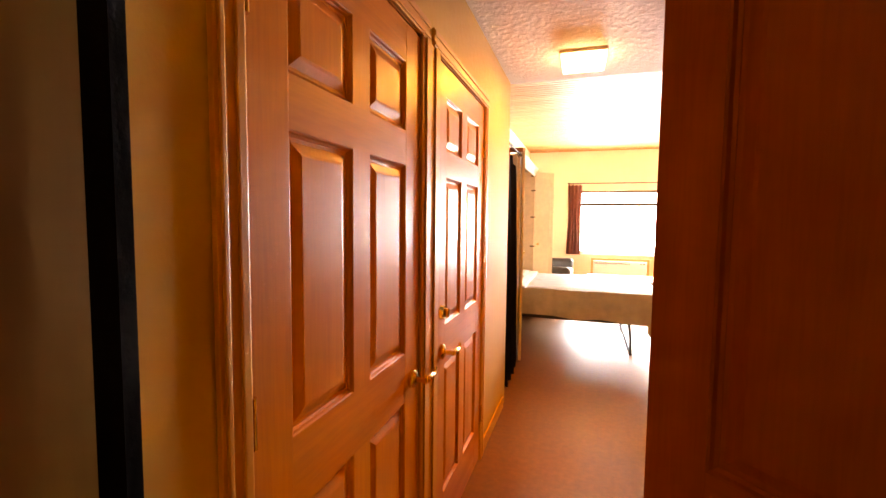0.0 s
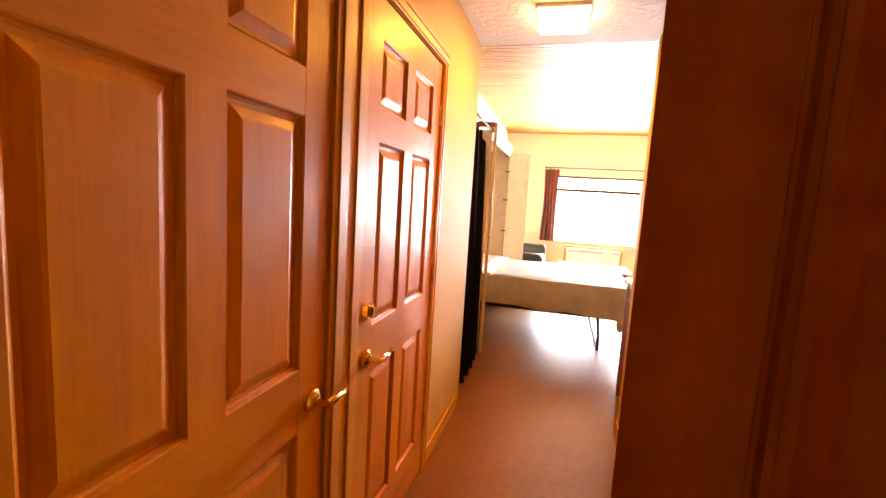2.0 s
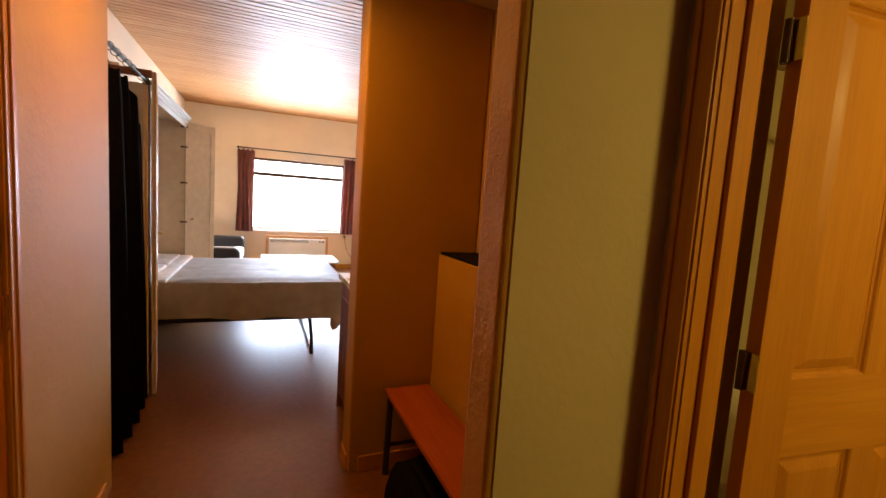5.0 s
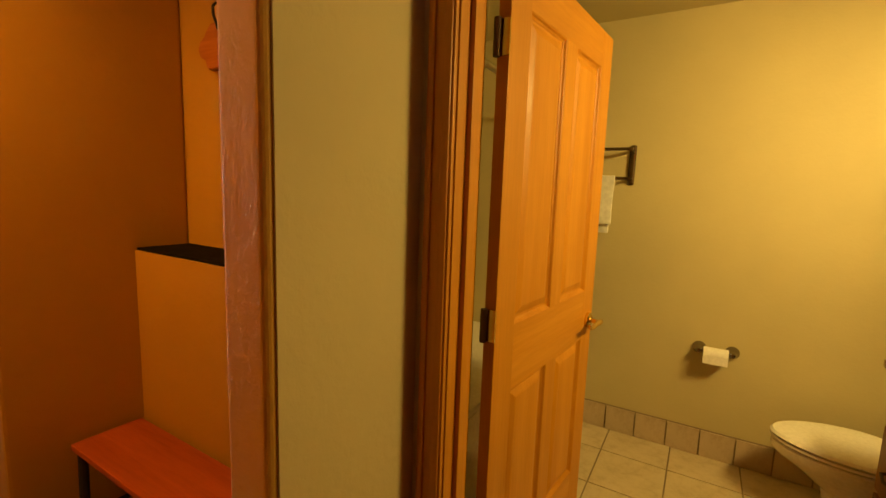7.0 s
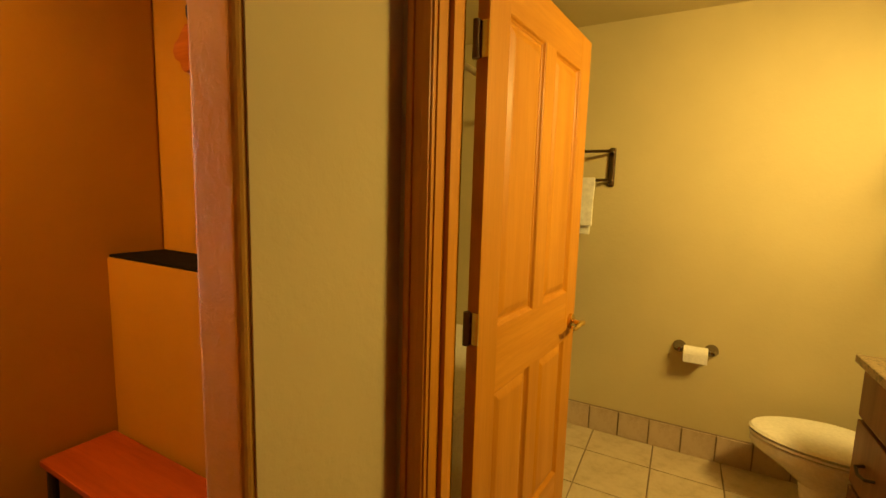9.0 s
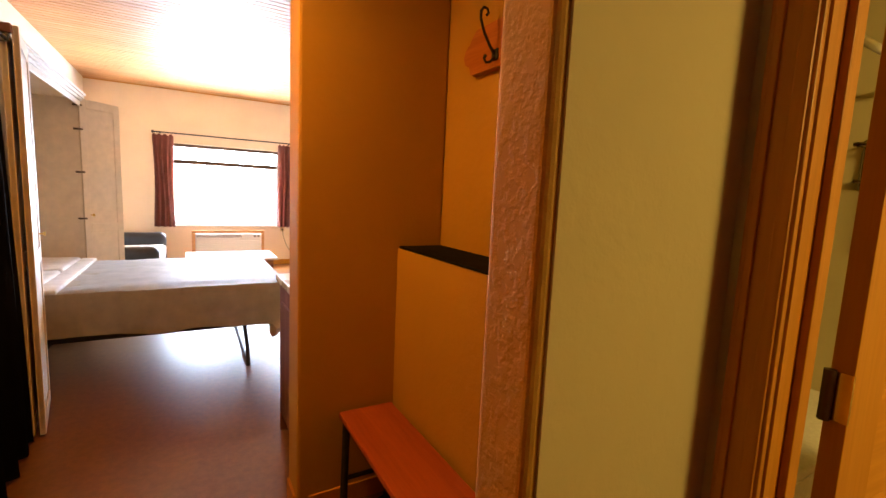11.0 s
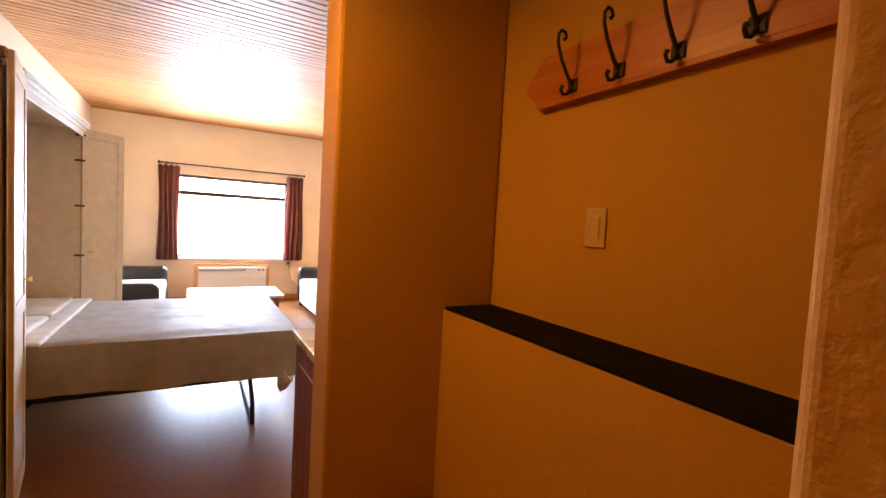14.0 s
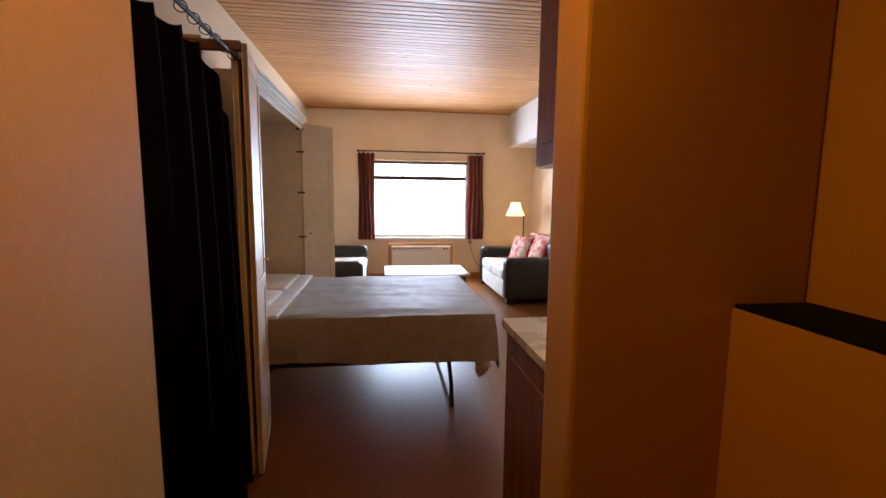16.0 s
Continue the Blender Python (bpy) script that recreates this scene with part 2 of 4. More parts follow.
def tube(bm, pts, r, seg=8):
    """A bent round bar through the points."""
    pts = [Vector(p) for p in pts]
    rings, up = [], Vector((0.123, 0.456, 0.88)).normalized()
    for i, p in enumerate(pts):
        t = (pts[min(i + 1, len(pts) - 1)] - pts[max(i - 1, 0)]).normalized()
        s = t.cross(up).normalized()
        u = s.cross(t)
        rr = r[i] if isinstance(r, (list, tuple)) else r
        rings.append([bm.verts.new(p + rr * (math.cos(2 * math.pi * k / seg) * s + math.sin(2 * math.pi * k / seg) * u)) for k in range(seg)])
    for a, b in zip(rings, rings[1:]):
        for k in range(seg):
            bm.faces.new((a[k], a[(k + 1) % seg], b[(k + 1) % seg], b[k]))
    bm.faces.new(rings[0][::-1])
    bm.faces.new(rings[-1])
    return bm


def lathe(bm, profile, centre, seg=28):
    """Turned shape about the upright axis from (radius, height) pairs."""
    rings = []
    for r, z in profile:
        rings.append([bm.verts.new((centre[0] + r * math.cos(2 * math.pi * k / seg), centre[1] + r * math.sin(2 * math.pi * k / seg), centre[2] + z)) for k in range(seg)])
    for a, b in zip(rings, rings[1:]):
        for k in range(seg):
            bm.faces.new((a[k], a[(k + 1) % seg], b[(k + 1) % seg], b[k]))
    bm.faces.new(rings[0][::-1])
    bm.faces.new(rings[-1])
    return bm


def loft(bm, sections, closed=True):
    """Skin through rings of equal count."""
    rings = [[bm.verts.new(p) for p in s] for s in sections]
    k = len(rings[0])
    for a, b in zip(rings, rings[1:]):
        for i in range(k if closed else k - 1):
            bm.faces.new((a[i], a[(i + 1) % k], b[(i + 1) % k], b[i]))
    if closed:
        bm.faces.new(rings[0][::-1])
        bm.faces.new(rings[-1])
    return bm


def mesh_of(name, bm, mat, smooth=False):
    bmesh.ops.recalc_face_normals(bm, faces=bm.faces)
    me = bpy.data.meshes.new(name)
    bm.to_mesh(me)
    bm.free()
    me.materials.append(mat)
    if smooth:
        me.shade_smooth()
        me.set_sharp_from_angle(angle=radians(35))
    return me


def structure(name, bm, mat, label, category, smooth=False):
    return tagged(new(name, mesh_of(name, bm, mat, smooth)), label, category, kind="structure")


def thing(name, m, label, category, group="", kind=""):
    ob = new(name)
    ob.empty_display_size = 0.1
    ob.matrix_world = m
    return tagged(ob, label, category, group, kind)


def part(name, bm, mat, parent, label="", smooth=False):
    ob = new(name, mesh_of(name, bm, mat, smooth))
    ob.parent = parent
    return tagged(ob, label)


def single(name, bm, mat, label, category, smooth=False, group=""):
    return tagged(new(name, mesh_of(name, bm, mat, smooth)), label, category, group)


# ---- setting ----
def wall(name, mat, label, *boxes, bevel=0.0):
    bm = bmesh.new()
    for b in boxes:
        box(bm, *b, bevel=bevel)
    return structure(name, bm, mat, label, "wall")


H = 2.42
A0, A1, B0, B1 = 1.966, 2.783, 2.985, 3.78
wall("wall_hall_west", TAN, "textured tan plaster wall with two doors",
     (-0.12, 0, 1.30, A0 - 0.02, 0, H), (-0.12, 0, A0 - 0.02, A1 + 0.02, 2.05, H), (-0.12, 0, A1 + 0.02, B0 - 0.02, 0, H),
     (-0.12, 0, B0 - 0.02, B1 + 0.02, 2.05, H), (-0.12, 0, B1 + 0.02, 4.655, 0, H))
wall("wall_closet_side", TAN, "tan plaster return wall beside the curtained closet", (-0.63, -0.121, 4.552, 4.655, 0, 2.87))
wall("wall_behind_doors", SAGE, "plain wall behind the closed hall doors", (-0.75, -0.69, 1.2, 4.5, 0, H))
wall("wall_entry", TAN, "tan plaster wall round the entry doorway", (-0.12, 0.40, 1.28, 1.443, 0, H), (1.34, 1.49, 1.28, 1.443, 0, H), (0.40, 1.34, 1.28, 1.443, 2.06, H))
wall("wall_bath_west", SAGE, "sage plaster wall with the bathroom doorway", (1.49, 1.61, 1.28, 2.055, 0, H), (1.49, 1.61, 3.005, 3.088, 0, H), (1.49, 1.61, 2.055, 3.005, 2.06, H))
wall("wall_stub", ROUGH_TAN, "textured tan plaster wall end beside the coat nook", (1.06, 1.70, 3.085, 3.203, 0, H), bevel=0.016)
wall("wall_stub_face", SAGE, "sage painted wall face beside the bathroom door", (1.078, 1.488, 3.0805, 3.0845, 0, H))
wall("wall_nook_back", TAN, "tan plaster back wall of the coat nook", (1.70, 1.82, 3.088, 5.60, 0, 2.87))
wall("wall_nook_low", TAN, "low tan plaster wall below a black ledge", (1.48, 1.699, 3.202, 4.448, 0, 1.145))
wall("wall_nook_end", TAN, "tan plaster wall end with rounded corners", (1.052, 1.699, 4.45, 4.63, 0, H), bevel=0.012)
structure("ledge_nook", bx(1.486, 1.699, 3.203, 4.447, 1.145, 1.156, bevel=0.003), BLACK_TOP, "black top surface of the low nook wall", "ledge")
structure("ceiling_hall", bx(-0.75, 1.82, 1.28, 4.68, H, 2.48), WHITE_CEIL, "white textured hall ceiling", "ceiling")
wall("wall_over_hall", CREAM, "cream wall above the hall opening", (-0.75, 1.82, 4.56, 4.68, 2.482, 2.868))
wall("wall_room_west", CREAM, "cream plaster wall of the main room", (-0.75, -0.63, 4.5, 11.08, 0, 2.87))
WX0, WX1, WZ0, WZ1 = 0.43, 2.09, 0.72, 2.03
wall("wall_room_north", CREAM, "cream plaster wall with a wide window", (-0.75, WX0, 11.08, 11.24, 0, 2.87), (WX1, 3.38, 11.08, 11.24, 0, 2.87),
     (WX0, WX1, 11.08, 11.24, 0, WZ0), (WX0, WX1, 11.08, 11.24, WZ1, 2.87))
wall("wall_room_east", CREAM, "cream plaster wall behind the sofa", (3.26, 3.38, 5.48, 11.08, 0, 2.87))
wall("wall_room_south", CREAM, "cream plaster wall beside the kitchenette", (1.82, 3.26, 5.48, 5.60, 0, 2.87))
wall("soffit", WHITE, "white boxed soffit along the ceiling", (2.82, 3.258, 5.602, 11.078, 2.30, 2.868))
structure("floor", bx(-0.75, 3.38, -1.6, 11.24, -0.10, 0), FLOOR, "reddish brown sheet floor with a dull sheen", "floor")
structure("ceiling_room", bx(-0.75, 3.38, 4.56, 11.24, 2.895, 2.96), CEIL_WOOD, "backing of the plank ceiling", "ceiling")


def plank_ceiling():
    bm = bmesh.new()
    y, pitch = 4.69, 0.078
    while y < 11.07:
        box(bm, -0.629, 3.259, y, min(y + pitch - 0.017, 11.079), 2.87, 2.893)
        y += pitch
    structure("ceiling_planks", bm, CEIL_WOOD, "varnished knotty pine plank ceiling with dark joints", "ceiling")


plank_ceiling()
structure("ceiling_trim", bx(-0.628, 3.258, 11.06, 11.078, 2.85, 2.868, bevel=0.004), PINE_H, "narrow pine trim below the plank ceiling", "trim")
# landing behind the entry door
wall("wall_landing", TAN, "plain tan walls of the landing outside", (-0.75, -0.65, -1.6, 1.28, 0, H), (2.0, 2.1, -1.6, 1.28, 0, H), (-0.75, 2.1, -1.7, -1.6, 0, H), (1.49, 2.1, 1.28, 1.40, 0, H))
structure("ceiling_landing", bx(-0.75, 2.1, -1.7, 1.28, H, 2.48), WHITE_CEIL, "white ceiling of the landing outside", "ceiling")
# bathroom shell
BF = 0.022
wall("wall_bath_east", SAGE, "yellow-sage bathroom wall", (3.31, 3.43, 1.29, 4.1, 0, 2.42))
wall("wall_bath_south", SAGE, "yellow-sage bathroom wall behind the vanity", (1.61, 3.31, 1.29, 1.41, 0, 2.42))
wall("wall_bath_north", SAGE, "pale bathroom wall behind the tub", (1.82, 3.31, 3.98, 4.1, 0, 2.42))
structure("ceiling_bath", bx(1.61, 3.43, 1.29, 4.1, 2.40, 2.48), SAGE, "sage painted bathroom ceiling", "ceiling")
structure("ground", bx(-60, 60, 11.3, 120, -0.5, -0.3), GROUND, "pale paving outside the window", "ground")

for nm, b in (("baseboard_1", (0.0, 0.012, B1 + 0.085, 4.55, 0, 0.085)), ("baseboard_2", (1.10, 1.48, 4.438, 4.4495, 0, 0.085)),
              ("baseboard_3", (1.040, 1.0515, 4.47, 4.61, 0, 0.085)), ("baseboard_4", (-0.62, 3.25, 11.066, 11.079, 0, 0.09)), ("baseboard_5", (0.0, 0.012, 1.444, 1.88, 0, 0.085))):
    structure(nm, bx(*b, bevel=0.004), PINE_Y, "narrow pine baseboard along the wall", "baseboard")


# ---- doors ----
def lever(parent, x, z, flip, knob=True):
    """Brass lever on a round rose; flip: the way the lever points along the door."""
    b = bmesh.new()
    rod(b, (x, 0.0, z), (x, -0.012, z), 0.031, 24)
    rod(b, (x, -0.012, z), (x, -0.020, z), 0.031, 24, 0.018)
    rose = part("door_handle", b, BRASS, parent, "polished brass lever handle", True)
    b = bmesh.new()
    rod(b, (x, -0.018, z), (x, -0.058, z), 0.0095)
    part("spindle", b, BRASS, rose, smooth=True)
    b = bmesh.new()
    tube(b, [(x - 0.008 * flip, -0.056, z), (x + 0.02 * flip, -0.058, z + 0.003), (x + 0.05 * flip, -0.056, z + 0.002), (x + 0.08 * flip, -0.052, z - 0.007),
             (x + 0.105 * flip, -0.051, z - 0.003), (x + 0.118 * flip, -0.050, z + 0.009)], [0.011, 0.0125, 0.010, 0.0085, 0.0075, 0.005], 10)
    part("lever", b, BRASS, rose, smooth=True)


def deadbolt(parent, x, z):
    b = bmesh.new()
    rod(b, (x, 0, z), (x, -0.018, z), 0.031, 24, 0.027)
    rose = part("deadbolt", b, BRASS, parent, "brass deadbolt thumb turn", True)
    part("thumb_turn", bx(x - 0.007, x + 0.007, -0.036, -0.017, z - 0.018, z + 0.018, bevel=0.004), BRASS, rose)


def raised_panel(x0, x1, z0, z1, t):
    """A fielded panel, the same on both faces."""
    b = bmesh.new()
    prof = [(0.0, 0.0135), (0.020, 0.014), (0.027, 0.011), (0.040, 0.006), (0.047, 0.0045)]
    for s in (0, 1):
        secs = []
        for inset, deep in prof:
            y = deep if s == 0 else t - deep
            secs.append([(x0 + inset, y, z0 + inset), (x1 - inset, y, z0 + inset), (x1 - inset, y, z1 - inset), (x0 + inset, y, z1 - inset)])
        rings = [[b.verts.new(p) for p in q] for q in secs]
        for p, q in zip(rings, rings[1:]):
            for i in range(4):
                b.faces.new((p[i], p[(i + 1) % 4], q[(i + 1) % 4], q[i]))
        b.faces.new(rings[-1])
    return b


def moulding(x0, x1, z0, z1):
    """Sloped sticking round a panel opening on the front face."""
    b = bmesh.new()
    secs = []
    for inset, deep in ((-0.001, 0.0005), (0.003, 0.003), (0.006, 0.009), (0.011, 0.0125), (0.011, 0.014), (-0.001, 0.014)):
        secs.append([(x0 + inset, deep, z0 + inset), (x1 - inset, deep, z0 + inset), (x1 - inset, deep, z1 - inset), (x0 + inset, deep, z1 - inset)])
    rings = [[b.verts.new(p) for p in q] for q in secs]
    for p, q in zip(rings, rings[1:]):
        for i in range(4):
            b.faces.new((p[i], p[(i + 1) % 4], q[(i + 1) % 4], q[i]))
    return b


def panel_door(name, m, w, label, rows, stile=0.115, mull=0.09, t=0.035, h=2.03, up=PINE_V, level=PINE_H):
    """Stiles, rails and fielded panels; rows: (z0, z1) of each row of two panels from the bottom up."""
    d = thing(name, m, label, "door", kind="structure")
    for x0, x1 in ((0, stile), (w - stile, w)):
        part("stile", bx(x0, x1, 0, t, 0.008, h, bevel=0.0015), up, d)
    zs = [0.008] + [z for r in rows for z in r] + [h]
    for z0, z1 in zip(zs[0::2], zs[1::2]):
        part("rail", bx(stile, w - stile, 0.0004, t - 0.0004, z0, z1), level, d)
    mx0, mx1 = w / 2 - mull / 2, w / 2 + mull / 2
    for z0, z1 in rows:
        part("mullion", bx(mx0, mx1, 0.0004, t - 0.0004, z0, z1), up, d)
        for x0, x1 in ((stile, mx0), (mx1, w - stile)):
            p = part("panel", raised_panel(x0, x1, z0, z1, t), up, d)
            part("moulding", moulding(x0, x1, z0, z1), up, p)
    return d


def hinge(parent, x, z, mat=BRONZE, y=-0.004):
    b = rod(bmesh.new(), (x, y, z - 0.047), (x, y, z + 0.047), 0.0095, 12)
    k = part("hinge", b, mat, parent, "dark metal butt hinge", True)
    return k


SIX = [(0.22, 0.80), (0.966, 1.587), (1.695, 1.91)]
FOUR = [(0.24, 0.83), (1.03, 1.90)]


def casing_set(name, m, w, h, label, width=0.07, depth=0.016, wall_t=0.12, jamb_label="", left=True, right=True, stop=True):
    """Moulded casing on the front, with the jamb lining behind."""
    c = thing(name, m, label, "door frame", kind="structure")

    def prof(x0, x1, z0, z1, upright):
        b = bx(x0, x1, -depth * 0.7, 0, z0, z1, bevel=0.002)
        if upright:
            k = (x1 - x0)
            box(b, x0 + k * 0.12, x0 + k * 0.30, -depth, -depth * 0.6, z0, z1, bevel=0.003)
            box(b, x0 + k * 0.62, x0 + k * 0.92, -depth, -depth * 0.6, z0, z1, bevel=0.003)
        else:
            k = (z1 - z0)
            box(b, x0, x1, -depth, -depth * 0.6, z0 + k * 0.12, z0 + k * 0.30, bevel=0.003)
            box(b, x0, x1, -depth, -depth * 0.6, z0 + k * 0.62, z0 + k * 0.92, bevel=0.003)
        return b
    if left:
        part("casing", prof(-width - 0.006, -0.006, 0, h + 0.006, True), PINE_V, c)
    if right:
        part("casing", prof(w + 0.006, w + width + 0.006, 0, h + 0.006, True), PINE_V, c)
    part("head_casing", prof(-width - 0.006, w + width + 0.006, h + 0.008, h + 0.008 + width, False), PINE_H, c)
    part("jamb", bx(-0.0195, -0.002, 0.0, wall_t, 0, h + 0.004), PINE_V, c)
    part("jamb", bx(w + 0.002, w + 0.0195, 0.0, wall_t, 0, h + 0.004), PINE_V, c)
    part("head_jamb", bx(-0.0195, w + 0.0195, 0.0, wall_t, h + 0.0045, h + 0.0195), PINE_H, c)
    if stop:
        part("stop", bx(-0.0015, 0.011, 0.045, 0.08, 0, h + 0.003, bevel=0.002), PINE_V, c)
        part("stop", bx(w - 0.011, w + 0.0015, 0.045, 0.08, 0, h + 0.003, bevel=0.002), PINE_V, c)
    return c


# the hall's west doors: local x runs along +y, the front faces +x
def west(y):
    return pose(0, y, 0, 0, 0, 90)


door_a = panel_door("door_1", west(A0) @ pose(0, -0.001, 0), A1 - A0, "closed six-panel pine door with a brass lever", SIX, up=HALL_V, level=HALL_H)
lever(door_a, A1 - A0 - 0.062, 0.865, 1)
for z in (0.28, 1.05, 1.80):
    hinge(door_a, -0.004, z, BRASS)
casing_set("doorframe_1", west(A0) @ pose(0, 0, 0), A1 - A0, 2.034, "pine casing round the closed closet door", right=False)
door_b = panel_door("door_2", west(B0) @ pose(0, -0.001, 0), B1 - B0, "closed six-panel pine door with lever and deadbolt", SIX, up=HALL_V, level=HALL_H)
lever(door_b, 0.062, 0.865, 1)
deadbolt(door_b, 0.062, 1.03)
for z in (0.28, 1.05, 1.80):
    hinge(door_b, B1 - B0 + 0.004, z, BRASS)
casing_set("doorframe_2", west(B0) @ pose(0, 0, 0), B1 - B0, 2.034, "pine casing round the closed connecting door", left=False)
mid = thing("trim_between_doors", pose(0, 0, 0), "pine trim board between the two doors", "trim", kind="structure")
part("board", bx(0, 0.012, A1 + 0.006, B0 - 0.006, 0, 2.04, bevel=0.003), PINE_V, mid)
part("bead", bx(0.012, 0.019, A1 + 0.03, A1 + 0.075, 0, 2.04, bevel=0.003), PINE_V, mid)
part("bead", bx(0.012, 0.019, B0 - 0.075, B0 - 0.03, 0, 2.04, bevel=0.003), PINE_V, mid)

# bathroom door, swung into the bathroom
BD = math.degrees(math.atan2(2.872 - 2.955, 2.49 - 1.655))
bath_door = panel_door("door_3", pose(1.683, 2.953, 0.012, 0, 0, BD), 0.84, "open four-panel pine door with dark hinges", FOUR)
lever(bath_door, 0.84 - 0.06, 0.90, -1)
for z in (0.26, 1.05, 1.80):
    hinge(bath_door, -0.012, z, y=0.030)
    part("hinge_leaf", bx(-0.006, -0.0005, -0.002, 0.030, z - 0.045, z + 0.045), BRASS, bath_door)
# the doorway: local x runs along -y, the front faces -x
casing_set("doorframe_3", pose(1.49, 2.985, 0, 0, 0, -90), 0.91, 2.04, "pine casing round the bathroom doorway", depth=0.02)

# entry door, ajar
EDGE, HINGE = Vector((0.665, 2.15)), Vector((1.31, 1.475))
ed = (HINGE - EDGE).normalized()
entry = panel_door("door_4", pose(EDGE.x, EDGE.y, 0.01, 0, 0, math.degrees(math.atan2(ed.y, ed.x))), (HINGE - EDGE).length, "half-open reddish pine entry door", FOUR, stile=0.105, t=0.044, up=RED_V, level=RED_H)
casing_set("doorframe_4", pose(0.42, 1.28, 0), 0.90, 2.04, "pine frame of the entry doorway", wall_t=0.162)
part("weatherstrip", bx(0.4205, 0.432, 1.4375, 1.4425, 0, 2.03), BLACK_TOP, thing("weather_seal", pose(0, 0, 0), "black rubber seal on the entry frame", "seal", kind="structure"))

# ---- hall fittings ----
lamp = thing("ceiling_light", pose(0.515, 4.24, H), "lit square ceiling light with a white diffuser", "ceiling light")
b = bx(-0.135, 0.135, -0.135, 0.135, -0.02, 0, bevel=0.004)
part("base", b, WHITE, lamp)
part("diffuser", bx(-0.125, 0.125, -0.125, 0.125, -0.062, -0.0205, bevel=0.012), DIFFUSER, lamp, "glowing white diffuser")


def coat_rack():
    rack = thing("coat_rack", pose(1.6985, 0, 1.863), "reddish wood coat rack with black iron hooks", "coat rack")
    # outline in (y, z), scrolled at both ends
    half = [(4.213, 0.0), (4.236, 0.012), (4.246, 0.040), (4.278, 0.056), (4.290, 0.085), (4.278, 0.112), (4.250, 0.128), (4.232, 0.150), (4.205, 0.172)]
    y_mid = 3.727
    other = [(2 * y_mid - y, z) for y, z in half[::-1]]
    out = half + other
    bm = bmesh.new()
    f = [[bm.verts.new((x, y, z)) for y, z in out] for x in (-0.020, 0.0)]
    k = len(out)
    for i in range(k):
        bm.faces.new((f[0][i], f[0][(i + 1) % k], f[1][(i + 1) % k], f[1][i]))
    bm.faces.new(f[0])
    bm.faces.new(f[1][::-1])
    part("board", bm, RACK_WOOD, rack)
    part("lower_moulding", bx(-0.030, -0.0205, 3.245, 4.213, 0.0, 0.016, bevel=0.003), RACK_WOOD, rack)
    for y in (4.068, 3.898, 3.727, 3.555, 3.383):
        hk = part("hook", bx(-0.027, -0.0205, y - 0.018, y + 0.018, 0.028, 0.068, bevel=0.003), IRON, rack, "black wrought iron double hook")
        up = [(-0.026, y, 0.048), (-0.050, y, 0.075), (-0.078, y, 0.118), (-0.094, y, 0.158), (-0.095, y, 0.185), (-0.084, y, 0.200), (-0.068, y, 0.198), (-0.062, y, 0.184), (-0.070, y, 0.176)]
        part("upper_prong", tube(bmesh.new(), up, [0.006, 0.0055, 0.005, 0.005, 0.005, 0.005, 0.005, 0.005, 0.006]), IRON, hk, smooth=True)
        lo = [(-0.026, y, 0.040), (-0.045, y, 0.018), (-0.062, y, 0.014), (-0.072, y, 0.026), (-0.066, y, 0.038)]
        part("lower_prong", tube(bmesh.new(), lo, [0.006, 0.005, 0.005, 0.005, 0.007]), IRON, hk, smooth=True)


coat_rack()
sw = thing("light_switch", pose(1.6995, 3.956, 1.475), "ivory plastic switch plate on the nook wall", "switch")
part("plate", bx(-0.007, 0, -0.037, 0.037, -0.058, 0.058, bevel=0.003), SWITCH, sw)
part("rocker", bx(-0.010, -0.0065, -0.017, 0.017, -0.033, 0.033, bevel=0.002), SWITCH, sw)


def bench():
    bn = thing("bench", pose(1.34, 3.93, 0), "narrow reddish wooden bench with black metal legs", "bench")
    part("seat", bx(-0.122, 0.118, -0.49, 0.49, 0.425, 0.45, bevel=0.006), BENCH_WOOD, bn)
    for x in (-0.10, 0.095):
        for y in (-0.45, 0.45):
            part("leg", tube(bmesh.new(), [(x, y, 0.424), (x * 1.05, y * 1.02, 0.0)], 0.016, 10), IRON, bn, smooth=True)
    for y in (-0.45, 0.45):
        part("crossbar", tube(bmesh.new(), [(-0.10, y * 1.01, 0.16), (0.095, y * 1.01, 0.16)], 0.010, 8), IRON, bn, smooth=True)


bench()


def bag():
    bm = bx(1.16, 1.42, 3.56, 4.13, 0.0, 0.27)
    bmesh.ops.subdivide_edges(bm, edges=bm.edges, cuts=5, use_grid_fill=True)
    for v in bm.verts:
        k = noise.noise(v.co * 7) * 0.02
        top = v.co.z / 0.27
        v.co.x += (1.29 - v.co.x) * 0.22 * top ** 3 + k
        v.co.y += (3.85 - v.co.y) * 0.16 * top ** 3 + k
        if v.co.z > 0.01:
            v.co.z += noise.noise(v.co * 5 + Vector((3, 1, 2))) * 0.025
    bgt = thing("duffel_bag", pose(0, 0, 0), "black soft bag on the floor under the bench", "bag")
    part("body", bm, BLACK_CLOTH, bgt, smooth=True)
    part("strap", tube(bmesh.new(), [(1.27, 3.66, 0.24), (1.23, 3.72, 0.31), (1.22, 3.84, 0.335), (1.23, 3.97, 0.31), (1.27, 4.03, 0.24)], 0.009), BLACK_CLOTH, bgt, smooth=True)


bag()


